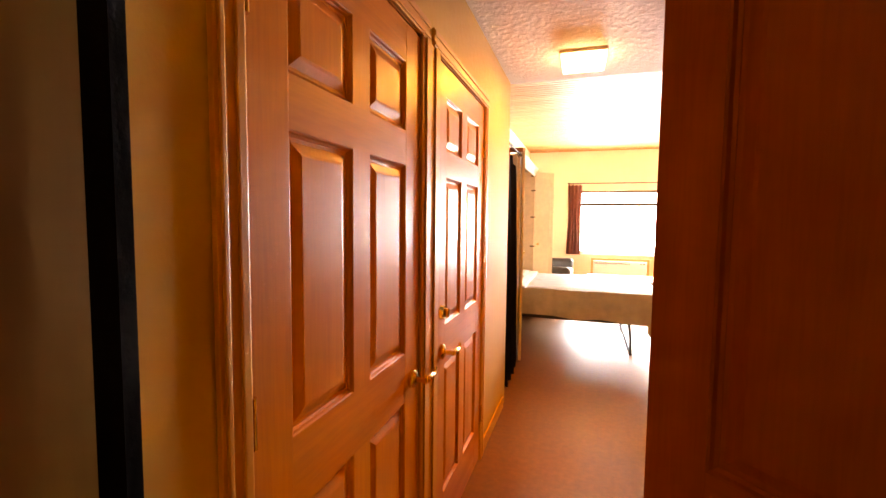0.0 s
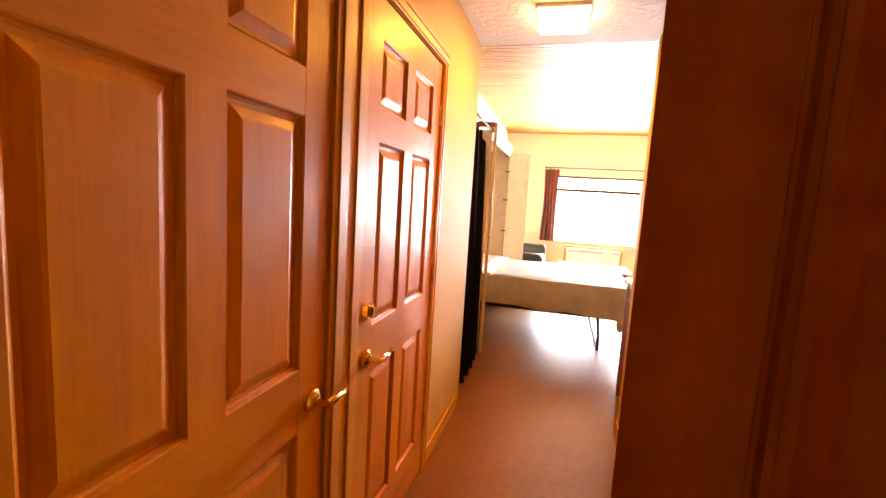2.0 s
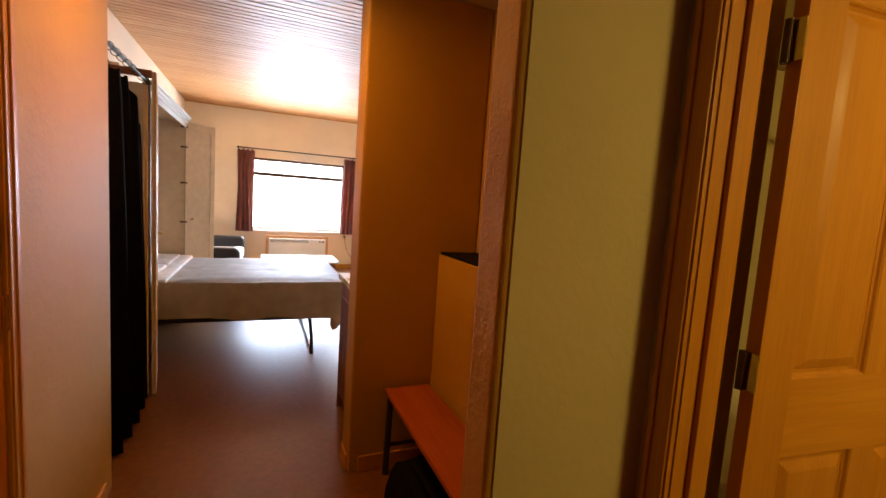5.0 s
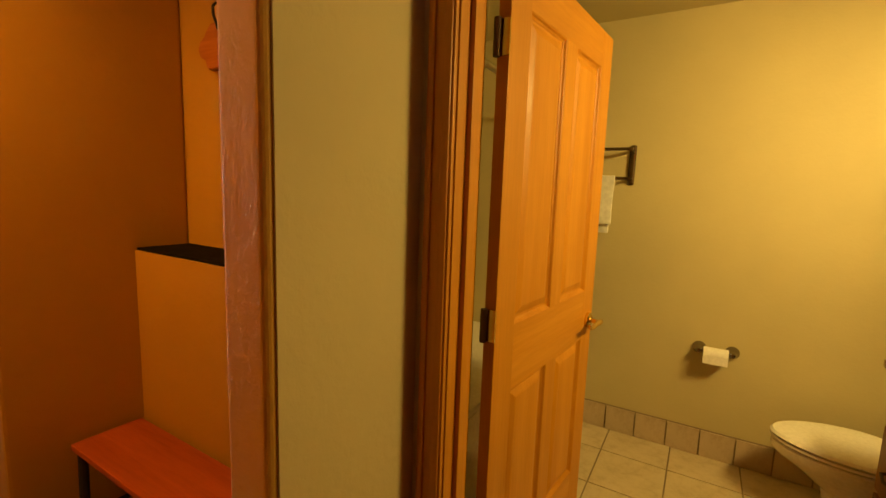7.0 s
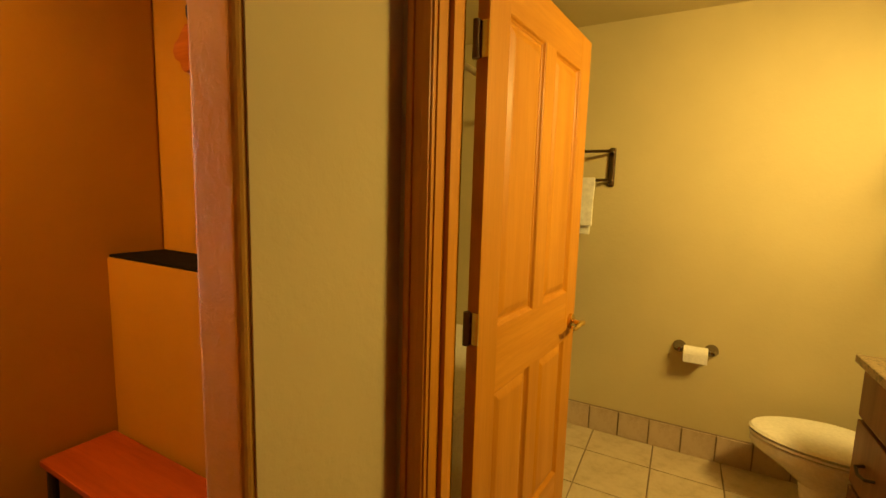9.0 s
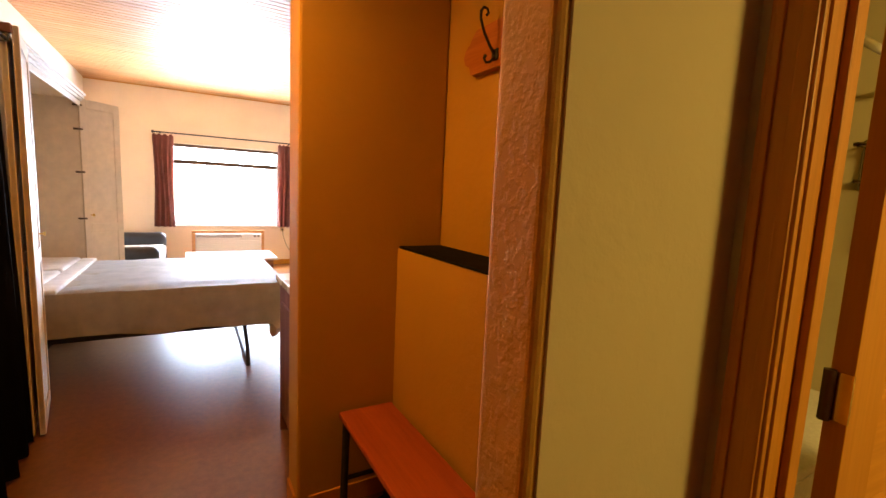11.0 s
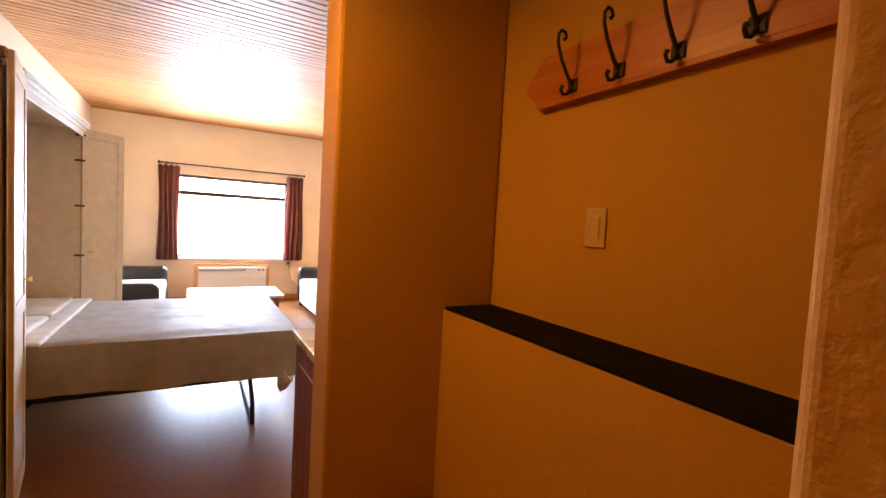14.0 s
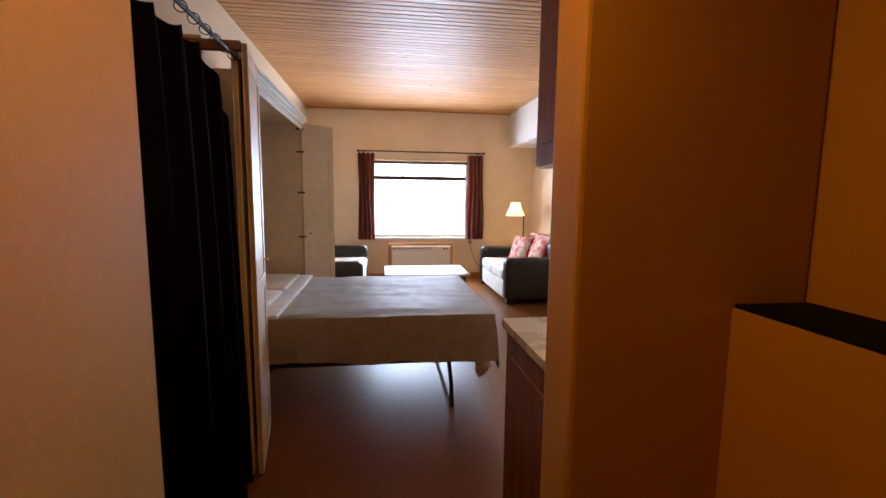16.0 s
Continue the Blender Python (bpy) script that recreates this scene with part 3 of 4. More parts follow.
# ---- closet, wall bed cabinet and bed ----
def hung_cloth(name, parent, x, y0, y1, z0, z1, mat, folds, depth, along="y", flare=0.0, seed=0, label="", droop=0.0):
    """Pleated cloth hanging in a plane, with uneven folds."""
    rnd = random.Random(seed)
    ph = [rnd.uniform(0, 6.28) for _ in range(4)]
    n, rows = folds * 12, 16
    bm = bmesh.new()
    grid = []
    for j in range(rows + 1):
        v = j / rows
        line = []
        for i in range(n + 1):
            u = i / n
            a = u * folds * 2 * math.pi
            d = depth * (0.5 + 0.5 * (1 - v) ** 0.5) * (math.sin(a + 0.5 * math.sin(3 * u * 6.28 + ph[0])) + 0.35 * math.sin(2.1 * a + ph[1]) * (1 - v))
            d += flare * (1 - v)
            s = y0 + (y1 - y0) * u + 0.012 * math.sin(5 * v + ph[2] + 4 * u)
            p = (x + d, s) if along == "y" else (s, x - d)
            zt = z1 - droop * max(0.0, (u - 0.72) / 0.28) ** 1.5 - 0.012 * (1 + math.cos(a)) * (v > 0.99)
            line.append(bm.verts.new((p[0], p[1], z0 + (zt - z0) * v + 0.006 * math.sin(a + ph[3]) * (1 - v))))
        grid.append(line)
    for j in range(rows):
        for i in range(n):
            bm.faces.new((grid[j][i], grid[j][i + 1], grid[j + 1][i + 1], grid[j + 1][i]))
    bmesh.ops.solidify(bm, geom=bm.faces[:], thickness=0.004)
    return part(name, bm, mat, parent, label, True)


cc = thing("closet_curtain", pose(0, 0, 0), "black cloth curtain hanging on rings over the closet", "curtain")
hung_cloth("cloth", cc, -0.085, 4.68, 5.56, 0.03, 1.985, BLACK_CLOTH, 5, 0.04, flare=0.02, seed=3, droop=0.2)
part("rod", rod(bmesh.new(), (-0.05, 4.657, 2.03), (-0.05, 5.625, 2.03), 0.0085), IRON, cc, smooth=True)
part("rod_end", rod(bmesh.new(), (-0.05, 5.60, 2.03), (-0.05, 5.64, 2.03), 0.014), STEEL, cc, "bright metal rod end", True)
for i in range(9):
    y = 4.76 + i * 0.1
    ring = [(-0.05 + 0.019 * math.sin(a), y + 0.004 * math.sin(a), 2.024 + 0.019 * math.cos(a)) for a in [k * math.pi / 8 for k in range(17)]]
    part("ring", tube(bmesh.new(), ring, 0.002, 6), IRON, cc, smooth=True)

CF, CY0, CY1 = -0.155, 6.17, 7.80
cab = thing("wall_bed_cabinet", pose(0, 0, 0), "tall cream cabinet of a fold-down wall bed", "cabinet")
part("side_panel", bx(-0.628, CF, CY0 - 0.02, CY0, 0, 2.12), CABINET, cab)
part("side_panel", bx(-0.628, CF, CY1, CY1 + 0.02, 0, 2.12), CABINET, cab)
part("top_panel", bx(-0.628, CF, CY0, CY1, 2.09, 2.12), CABINET, cab)
part("back_panel", bx(-0.628, -0.60, CY0, CY1, 0, 2.09), CABINET, cab)
bm = bmesh.new()
for x0, x1, z0, z1 in ((CF, CF + 0.012, 2.03, 2.075), (CF, CF + 0.024, 2.075, 2.10), (CF, CF + 0.038, 2.10, 2.125), (CF, CF + 0.052, 2.125, 2.145)):
    box(bm, x0, x1, CY0 - 0.03, CY1 + 0.03, z0, z1, bevel=0.004)
part("cornice", bm, WHITE, cab, "stepped white crown moulding")
part("top_rail", bx(-0.40, -0.03, 5.60, 5.635, 2.06, 2.10), CHERRY_H, cab)
part("filler_panel", bx(-0.628, -0.20, 5.62, 5.64, 0, 2.12), CABINET, cab)


def cabinet_leaf(parent, m, w, knob_x=None):
    """A framed cabinet door leaf; local x along its width, the front facing -y."""
    bm = bmesh.new()
    box(bm, 0, w, 0.006, 0.020, 0.02, 2.10)
    lf = part("door", bm, CABINET, parent, "cream framed door leaf")
    lf.matrix_basis = m
    for x0, x1, z0, z1 in ((0, 0.06, 0.02, 2.10), (w - 0.06, w, 0.02, 2.10), (0.06, w - 0.06, 0.02, 0.10), (0.06, w - 0.06, 0.90, 0.98), (0.06, w - 0.06, 2.02, 2.10)):
        part("frame_rail", bx(x0, x1, 0.0, 0.026, z0, z1, bevel=0.003), CABINET, lf)
    if knob_x is not None:
        bm = bmesh.new()
        rod(bm, (knob_x, 0, 1.06), (knob_x, -0.018, 1.06), 0.006)
        rod(bm, (knob_x, -0.018, 1.06), (knob_x, -0.030, 1.06), 0.010, 16, 0.015)
        part("knob", bm, BRASS, lf, "small brass knob", True)
    return lf


# near pair folded back along the front; local +x from its near edge to the hinge
near_a = math.degrees(math.atan2(0.50, -0.085))
cabinet_leaf(cab, pose(-0.008, 5.635, 0, 0, 0, near_a), 0.50, 0.42)
cabinet_leaf(cab, pose(-0.052, 5.628, 0, 0, 0, near_a), 0.50)
# far pair standing out into the room
far_a = math.degrees(math.atan2(0.27, 0.245))
cabinet_leaf(cab, pose(-0.150, 7.79, 0, 0, 0, far_a), 0.38, 0.06)
cabinet_leaf(cab, pose(-0.175, 7.825, 0, 0, 0, far_a), 0.38)
for z in (0.62, 1.03, 1.45, 1.83, 2.04):
    part("clip_hinge", tube(bmesh.new(), [(-0.195, CY1 - 0.004, z), (-0.165, CY1 - 0.02, z), (-0.135, 7.80, z)], 0.009), BRONZE, cab, "dark concealed hinge arm", True)


def soft_block(x0, x1, y0, y1, z0, z1, bevel, cuts, amp, freq, seed=0):
    bm = bx(x0, x1, y0, y1, z0, z1)
    bmesh.ops.bevel(bm, geom=bm.edges[:], offset=bevel, segments=4, affect="EDGES", profile=0.5)
    bmesh.ops.subdivide_edges(bm, edges=[e for e in bm.edges if e.calc_length() > 0.12], cuts=cuts, use_grid_fill=True)
    s = Vector((seed * 3.1, seed * 1.7, seed))
    for v in bm.verts:
        v.co += Vector((noise.noise(v.co * freq + s), noise.noise(v.co * freq + s + Vector((9, 0, 0))), noise.noise(v.co * freq + s + Vector((0, 9, 0))))) * amp
    return bm


BX0, BX1, BY0, BY1 = -0.56, 1.33, 6.22, 7.66
bed = thing("wall_bed", pose(0, 0, 0), "fold-down bed with a taupe blanket and white sheet", "bed")
part("mattress", soft_block(BX0, BX1 - 0.03, BY0 + 0.03, BY1 - 0.03, 0.39, 0.66, 0.05, 3, 0.004, 5), STRIPE, bed, "striped mattress edge", True)


def blanket():
    """Cover over the top with drops on the near, far and foot sides and an uneven hem."""
    x0, x1, y0, y1, top = -0.115, BX1, BY0, BY1, 0.675
    drop = 0.305
    bm = bmesh.new()
    grid = []
    nv = 40
    for j in range(-8, nv + 9):
        line = []
        for i in range(-0, 47 + 8):
            fx = min(i, 46) / 46
            x = x0 + (x1 - x0) * fx
            over_x = max(i - 46, 0) / 8
            v = min(max(j, 0), nv) / nv
            y = y0 + (y1 - y0) * v
            over_y = (max(-j, 0) + max(j - nv, 0)) / 8
            dy = -1 if j < 0 else 1
            edge = min(fx * 2.0, (1 - fx) * 4.5, v * 5, (1 - v) * 5, 1)
            z = top - 0.018 * (1 - max(edge, 0)) ** 2 + 0.007 * noise.noise(Vector((x * 3.2, y * 9, 1))) + 0.005 * noise.noise(Vector((x * 11, y * 5, 4)))
            fall = min(over_x + over_y, 1.25)
            hem = drop + 0.028 * noise.noise(Vector((x * 2.3, y * 2.3, 7))) + 0.035 * (fx - 0.5)
            z -= hem * fall * (1 if fall <= 1 else 1.06)
            wob = 0.012 * math.sin(x * 17 + y * 17) * min(over_x + over_y, 1)
            bul = 0.022 * math.sin(min(fall, 1) * math.pi * 0.5)
            line.append(bm.verts.new((x + (bul + wob if over_x else 0), y + dy * (bul + wob if over_y else 0), z)))
        grid.append(line)
    for a, c in zip(grid, grid[1:]):
        for i in range(len(a) - 1):
            bm.faces.new((a[i], a[i + 1], c[i + 1], c[i]))
    bmesh.ops.solidify(bm, geom=bm.faces[:], thickness=-0.008)
    return bm


part("blanket", blanket(), BLANKET, bed, "taupe blanket hanging over the side", True)
part("folded_sheet", soft_block(-0.17, -0.055, BY0 - 0.012, BY1, 0.655, 0.685, 0.013, 5, 0.006, 6, 2), SHEET, bed, "white turned-down sheet", True)
part("pillow", soft_block(-0.56, -0.16, BY0 + 0.06, 6.90, 0.65, 0.705, 0.026, 3, 0.008, 4, 5), SHEET, bed, "white pillow", True)
part("pillow", soft_block(-0.56, -0.16, 6.96, BY1 - 0.05, 0.65, 0.705, 0.026, 3, 0.008, 4, 6), SHEET, bed, "white pillow", True)
part("slat_base", bx(BX0, BX1 - 0.05, BY0 + 0.04, BY1 - 0.04, 0.355, 0.388), STRIPE, bed)
for y in (BY0 + 0.05, BY1 - 0.05):
    part("side_rail", bx(BX0, BX1 - 0.06, y - 0.012, y + 0.012, 0.325, 0.36), IRON, bed)
    part("leg", tube(bmesh.new(), [(1.03, y, 0.33), (1.05, y, 0.16), (1.055, y, 0.0)], 0.015, 8), IRON, bed, smooth=True)
    part("lift_arm", tube(bmesh.new(), [(-0.10, y, 0.34), (-0.33, y, 0.10), (-0.45, y, 0.03)], 0.016, 8), IRON, bed, smooth=True)
part("leg_bar", tube(bmesh.new(), [(1.052, BY0 + 0.05, 0.02), (1.052, BY1 - 0.05, 0.02)], 0.010, 8), IRON, bed, smooth=True)
part("base_rail", bx(-0.60, -0.16, BY0 + 0.16, BY0 + 0.20, 0.0, 0.05, bevel=0.004), IRON, bed)
bm = tube(bmesh.new(), [(1.24, BY0 + 0.015, 0.37), (1.26, BY0 + 0.005, 0.30), (1.235, BY0 + 0.01, 0.25), (1.23, BY0 + 0.01, 0.22)], [0.05, 0.055, 0.035, 0.004], 8)
part("blanket_corner", bm, BLANKET, bed, smooth=True)


# ---- kitchenette ----
kb = thing("base_cabinet", pose(0, 0, 0), "cherry base cabinet of the kitchenette", "cabinet")
part("body", bx(1.13, 1.698, 4.632, 5.19, 0.10, 0.872), CHERRY_V, kb)
part("toe_kick", bx(1.18, 1.698, 4.632, 5.18, 0, 0.10), RUBBER, kb)
d = part("door", bx(1.108, 1.129, 4.66, 5.185, 0.125, 0.862, bevel=0.004), CHERRY_V, kb)
part("raised_field", bx(1.102, 1.1085, 4.74, 5.11, 0.21, 0.78, bevel=0.003), CHERRY_V, d)
part("end_panel", bx(1.112, 1.698, 5.1905, 5.205, 0.0, 0.872), CHERRY_V, kb)
single("worktop", bx(1.095, 1.698, 4.632, 5.235, 0.873, 0.91, bevel=0.006), LAMINATE, "pale laminate worktop of the kitchenette", "worktop")
ub = thing("upper_cabinet", pose(0, 0, 0), "cherry wall cabinet with a light edge below", "cabinet")
part("body", bx(1.281, 1.698, 4.632, 5.30, 1.56, 2.36), CHERRY_V, ub)
d = part("door", bx(1.245, 1.28, 4.635, 5.30, 1.556, 2.36, bevel=0.004), CHERRY_V, ub)
part("raised_field", bx(1.239, 1.2445, 4.71, 5.225, 1.64, 2.27, bevel=0.003), CHERRY_V, d)
part("light_rail", bx(1.251, 1.698, 4.635, 5.29, 1.545, 1.5555), LAMINATE, ub)
cp = thing("faucet", pose(1.26, 4.98, 0.91), "small chrome tap on the worktop", "faucet")
part("spout", tube(bmesh.new(), [(0.05, 0, 0), (0.05, 0, 0.05), (0.03, 0, 0.085), (-0.01, 0, 0.09)], 0.010, 10), STEEL, cp, smooth=True)
part("handle", rod(bmesh.new(), (0.07, 0, 0), (0.07, 0, 0.04), 0.012), STEEL, cp, smooth=True)

# ---- window wall ----
win = thing("window_1", pose(0, 0, 0), "wide window with a dark frame and upper transom", "window", kind="structure")
Y0, Y1 = 11.13, 11.18
# Side and bottom bars carry the window's glare in their white colour.
for b in ((WX0, WX1, Y0, Y1, WZ1 - 0.05, WZ1), (WX0, WX1, Y0, Y1, WZ0, WZ0 + 0.05), (WX0, WX0 + 0.045, Y0, Y1, WZ0 + 0.05, WZ1 - 0.05), (WX1 - 0.045, WX1, Y0, Y1, WZ0 + 0.05, WZ1 - 0.05)):
    part("window_frame", bx(*b, bevel=0.004), BRONZE if b[4] > 1.5 else WHITE, win, "dark bronze frame" if b[4] > 1.5 else "frame bar whitened for window glare")
part("transom_bar", bx(WX0 + 0.045, WX1 - 0.045, 11.11, Y1, 1.71, 1.775, bevel=0.004), BRONZE, win, "dark bronze transom bar")
# The mullions' washed-out look against daylight is put into their white colour.
for x in (0.945, 1.605):
    part("mullion", bx(x - 0.009, x + 0.009, 11.185, 11.215, WZ0 + 0.05, WZ1 - 0.05), WHITE, win, "wooden mullion whitened for daylight glare")
part("window_sill", bx(WX0 - 0.02, WX1 + 0.02, 11.05, 11.128, WZ0 - 0.03, WZ0 - 0.002, bevel=0.004), WHITE, win)
for z0, z1 in ((WZ0 + 0.05, 1.71), (1.775, WZ1 - 0.05)):
    p = part("pane", bx(WX0 + 0.045, WX1 - 0.045, 11.152, 11.156, z0, z1), GLASS, win)
    p.visible_shadow = False

ct = thing("window_curtains", pose(0, 0, 0), "dark brown curtains drawn aside on a black rod", "curtain")
hung_cloth("cloth", ct, 10.985, 0.20, 0.47, 0.69, 2.15, CURTAIN, 4, 0.025, "x", 0.01, 5)
hung_cloth("cloth", ct, 10.985, 2.04, 2.34, 0.69, 2.15, CURTAIN, 4, 0.025, "x", 0.01, 6)
part("rod", rod(bmesh.new(), (0.21, 11.0, 2.175), (2.34, 11.0, 2.175), 0.011), IRON, ct, smooth=True)
for x in (0.205, 2.345):
    part("finial", lathe(bmesh.new(), [(0.004, -0.022), (0.018, -0.012), (0.021, 0.0), (0.018, 0.012), (0.004, 0.022)], (x, 11.0, 2.175), 14), IRON, ct, smooth=True)
for x in (0.30, 2.25):
    part("bracket", bx(x - 0.008, x + 0.008, 11.005, 11.0795, 2.16, 2.19), IRON, ct)


def air_conditioner():
    ac = thing("air_conditioner", pose(0, 0, 0), "cream wall air conditioner in a pine surround", "air conditioner")
    x0, x1, z0, z1 = 0.70, 1.82, 0.105, 0.625
    for b in ((x0, x1, 10.99, 11.078, z1 - 0.045, z1), (x0, x0 + 0.05, 10.99, 11.078, z0, z1 - 0.0455), (x1 - 0.05, x1, 10.99, 11.078, z0, z1 - 0.0455)):
        part("surround", bx(*b, bevel=0.004), CEIL_WOOD, ac, "pine surround board")
    part("body", bx(x0 + 0.051, x1 - 0.051, 10.95, 11.078, z0, z1 - 0.047, bevel=0.012), AC_WHITE, ac)
    part("outlet", bx(x0 + 0.07, 1.45, 10.946, 10.952, z1 - 0.115, z1 - 0.065), BRONZE, ac, "dark air outlet")
    for i in range(7):
        part("louvre", bx(x0 + 0.07, 1.45, 10.940, 10.948, z1 - 0.113 + i * 0.007, z1 - 0.110 + i * 0.007), AC_WHITE, ac)
    part("control_panel", bx(1.50, 1.76, 10.944, 10.951, z1 - 0.115, z1 - 0.065, bevel=0.002), AC_WHITE, ac)
    for x in (1.64, 1.70):
        part("button", bx(x, x + 0.035, 10.939, 10.945, z1 - 0.105, z1 - 0.08), BRONZE, ac)
    for i in range(11):
        z = 0.14 + i * 0.03
        part("grille_slat", bx(x0 + 0.08, x1 - 0.08, 10.942, 10.951, z, z + 0.014, bevel=0.002), AC_WHITE, ac)


air_conditioner()


# ---- living room things ----
def cushion(parent, name, m, sx, sy, sz, mat, label=""):
    bm = bx(-sx / 2, sx / 2, -sy / 2, sy / 2, -sz / 2, sz / 2)
    bmesh.ops.subdivide_edges(bm, edges=bm.edges, cuts=7, use_grid_fill=True)
    for v in bm.verts:
        u, w = 2 * v.co.x / sx, 2 * v.co.y / sy
        v.co.z *= max(0.12, (1 - abs(u) ** 3) * (1 - abs(w) ** 3)) ** 0.5
        v.co.x *= 1 - 0.05 * (1 - abs(w)) * abs(u)
        v.co.y *= 1 - 0.05 * (1 - abs(u)) * abs(w)
    bmesh.ops.transform(bm, matrix=m, verts=bm.verts)
    if parent is None:
        return single(name, bm, mat, label, "cushion", True, "throw pillows")
    return part(name, bm, mat, parent, label, True)


def upholstered(name, m, w, d, label, seats, seat_mat):
    """Leather seat furniture; local x along its width, front at -y, back at +y."""
    s = thing(name, m, label, "sofa" if seats > 1 else "armchair")
    part("base", soft_block(-w / 2 + 0.03, w / 2 - 0.03, -d / 2 + 0.06, d / 2, 0.06, 0.30, 0.02, 2, 0.002, 4), LEATHER, s, smooth=True)
    # Window glare on the leather front, put in as a pale panel.
    part("front_panel", soft_block(-w / 2 + 0.195, w / 2 - 0.195, -d / 2 + 0.02, -d / 2 + 0.055, 0.07, 0.295, 0.012, 3, 0.003, 6), seat_mat, s, "pale panel below the seat, standing in for window glare", True)
    for k in (-1, 1):
        x0, x1 = sorted((k * w / 2, k * (w / 2 - 0.19)))
        part("arm", soft_block(x0, x1, -d / 2, d / 2 - 0.02, 0.05, 0.635, 0.075, 3, 0.004, 5, k + 2), LEATHER, s, "rounded black leather arm", True)
        for y in (-d / 2 + 0.07, d / 2 - 0.07):
            part("foot", bx(k * (w / 2 - 0.10) - 0.03, k * (w / 2 - 0.10) + 0.03, y - 0.03, y + 0.03, 0, 0.06), IRON, s)
    part("back", soft_block(-w / 2 + 0.16, w / 2 - 0.16, d / 2 - 0.24, d / 2, 0.25, 0.82, 0.08, 3, 0.006, 4, 4), LEATHER, s, smooth=True)
    ws = (w - 0.39) / seats
    for i in range(seats):
        x = -w / 2 + 0.195 + i * ws
        part("seat_cushion", soft_block(x + 0.004, x + ws - 0.004, -d / 2 + 0.005, d / 2 - 0.22, 0.30, 0.46, 0.045, 3, 0.006, 4, i), seat_mat, s, "pale seat cushion", True)
    return s


upholstered("sofa", pose(2.66, 9.75, 0, 0, 0, -90), 1.62, 0.94, "black leather sofa with pale seat cushions", 2, SEAT_CLOTH)
cushion(None, "throw_pillow", pose(2.70, 9.90, 0.63, 70, 0, -70), 0.42, 0.42, 0.16, RED_CLOTH, "red patterned throw pillow on the sofa")
cushion(None, "throw_pillow", pose(2.86, 9.55, 0.66, 68, 0, -85), 0.46, 0.44, 0.17, RED_CLOTH, "red and cream patterned pillow on the sofa")
single("sofa_throw", soft_block(2.93, 3.14, 9.15, 10.2, 0.80, 0.87, 0.03, 4, 0.012, 5, 3), RED_CLOTH, "red patterned throw over the sofa back", "blanket", True)
upholstered("sofa", pose(-0.11, 9.73, 0, 0, 0, 90), 1.95, 0.94, "black leather sofa with a white cushion beside the cabinet", 2, SEAT_CLOTH)
cushion(None, "throw_pillow", pose(-0.26, 10.25, 0.66, 72, 0, 96), 0.46, 0.42, 0.15, SHEET, "white throw pillow on the sofa")

tb = thing("coffee_table", pose(1.16, 9.22, 0), "low coffee table with a pale shiny top", "table")
part("tabletop", bx(-0.54, 0.54, -0.38, 0.38, 0.425, 0.455, bevel=0.006), TABLE_TOP, tb)
part("apron", bx(-0.49, 0.49, -0.33, 0.33, 0.36, 0.424), CHERRY_H, tb)
for x in (-0.46, 0.46):
    for y in (-0.30, 0.30):
        part("leg", bx(x - 0.025, x + 0.025, y - 0.025, y + 0.025, 0, 0.36, bevel=0.003), CHERRY_V, tb)

fl = thing("floor_lamp", pose(2.98, 10.66, 0), "lit floor lamp with a pale bell shade", "lamp")
part("base", lathe(bmesh.new(), [(0.14, 0), (0.14, 0.012), (0.05, 0.03), (0.016, 0.05)], (0, 0, 0)), IRON, fl, smooth=True)
part("pole", tube(bmesh.new(), [(0, 0, 0.04), (0, 0, 1.12), (-0.02, -0.01, 1.20), (-0.07, -0.05, 1.20), (-0.15, -0.11, 1.17)], 0.010, 10), IRON, fl, smooth=True)
bm = bmesh.new()
prof = [(0.155, 1.13), (0.125, 1.19), (0.092, 1.27), (0.075, 1.345)]
rings = []
for rr, z in prof:
    rings.append([bm.verts.new((-0.20 + rr * math.cos(2 * math.pi * k / 28), -0.16 + rr * math.sin(2 * math.pi * k / 28), z)) for k in range(28)])
for a, c in zip(rings, rings[1:]):
    for k in range(28):
        bm.faces.new((a[k], a[(k + 1) % 28], c[(k + 1) % 28], c[k]))
bmesh.ops.solidify(bm, geom=bm.faces[:], thickness=0.003)
part("shade", bm, SHADE, fl, "glowing cream fabric shade", True)

cord = thing("power_cord", pose(0, 0, 0), "thin dark cord hanging from a wall outlet", "cord")
part("outlet_plate", bx(2.105, 2.175, 11.072, 11.0795, 0.60, 0.70, bevel=0.002), SWITCH, cord)
part("plug", bx(2.125, 2.155, 11.045, 11.0715, 0.625, 0.655, bevel=0.004), IRON, cord)
part("cable", tube(bmesh.new(), [(2.14, 11.05, 0.63), (2.15, 11.03, 0.52), (2.20, 11.03, 0.36), (2.30, 11.035, 0.2), (2.36, 11.04, 0.01)], 0.004, 6), IRON, cord, smooth=True)
rnd = random.Random(11)
shelf_items = thing("closet_shelf", pose(0, 0, 0), "narrow shelf with small red packages beside the bed", "shelf")
for z in (0.60, 0.98):
    part("board", bx(-0.62, -0.25, 7.83, 8.02, z, z + 0.018), CABINET, shelf_items)
part("post", bx(-0.62, -0.60, 7.83, 8.02, 0, 1.0), CABINET, shelf_items)
part("post", bx(-0.62, -0.25, 8.02, 8.035, 0, 1.0), CABINET, shelf_items)
for i in range(3):
    single("package", bx(-0.37, -0.26, 7.84 + i * 0.06, 7.89 + i * 0.06, 0.6185, 0.70 + 0.05 * rnd.random(), bevel=0.004), RED_CLOTH, "small red patterned package on the shelf", "package", group="packages on the shelf")

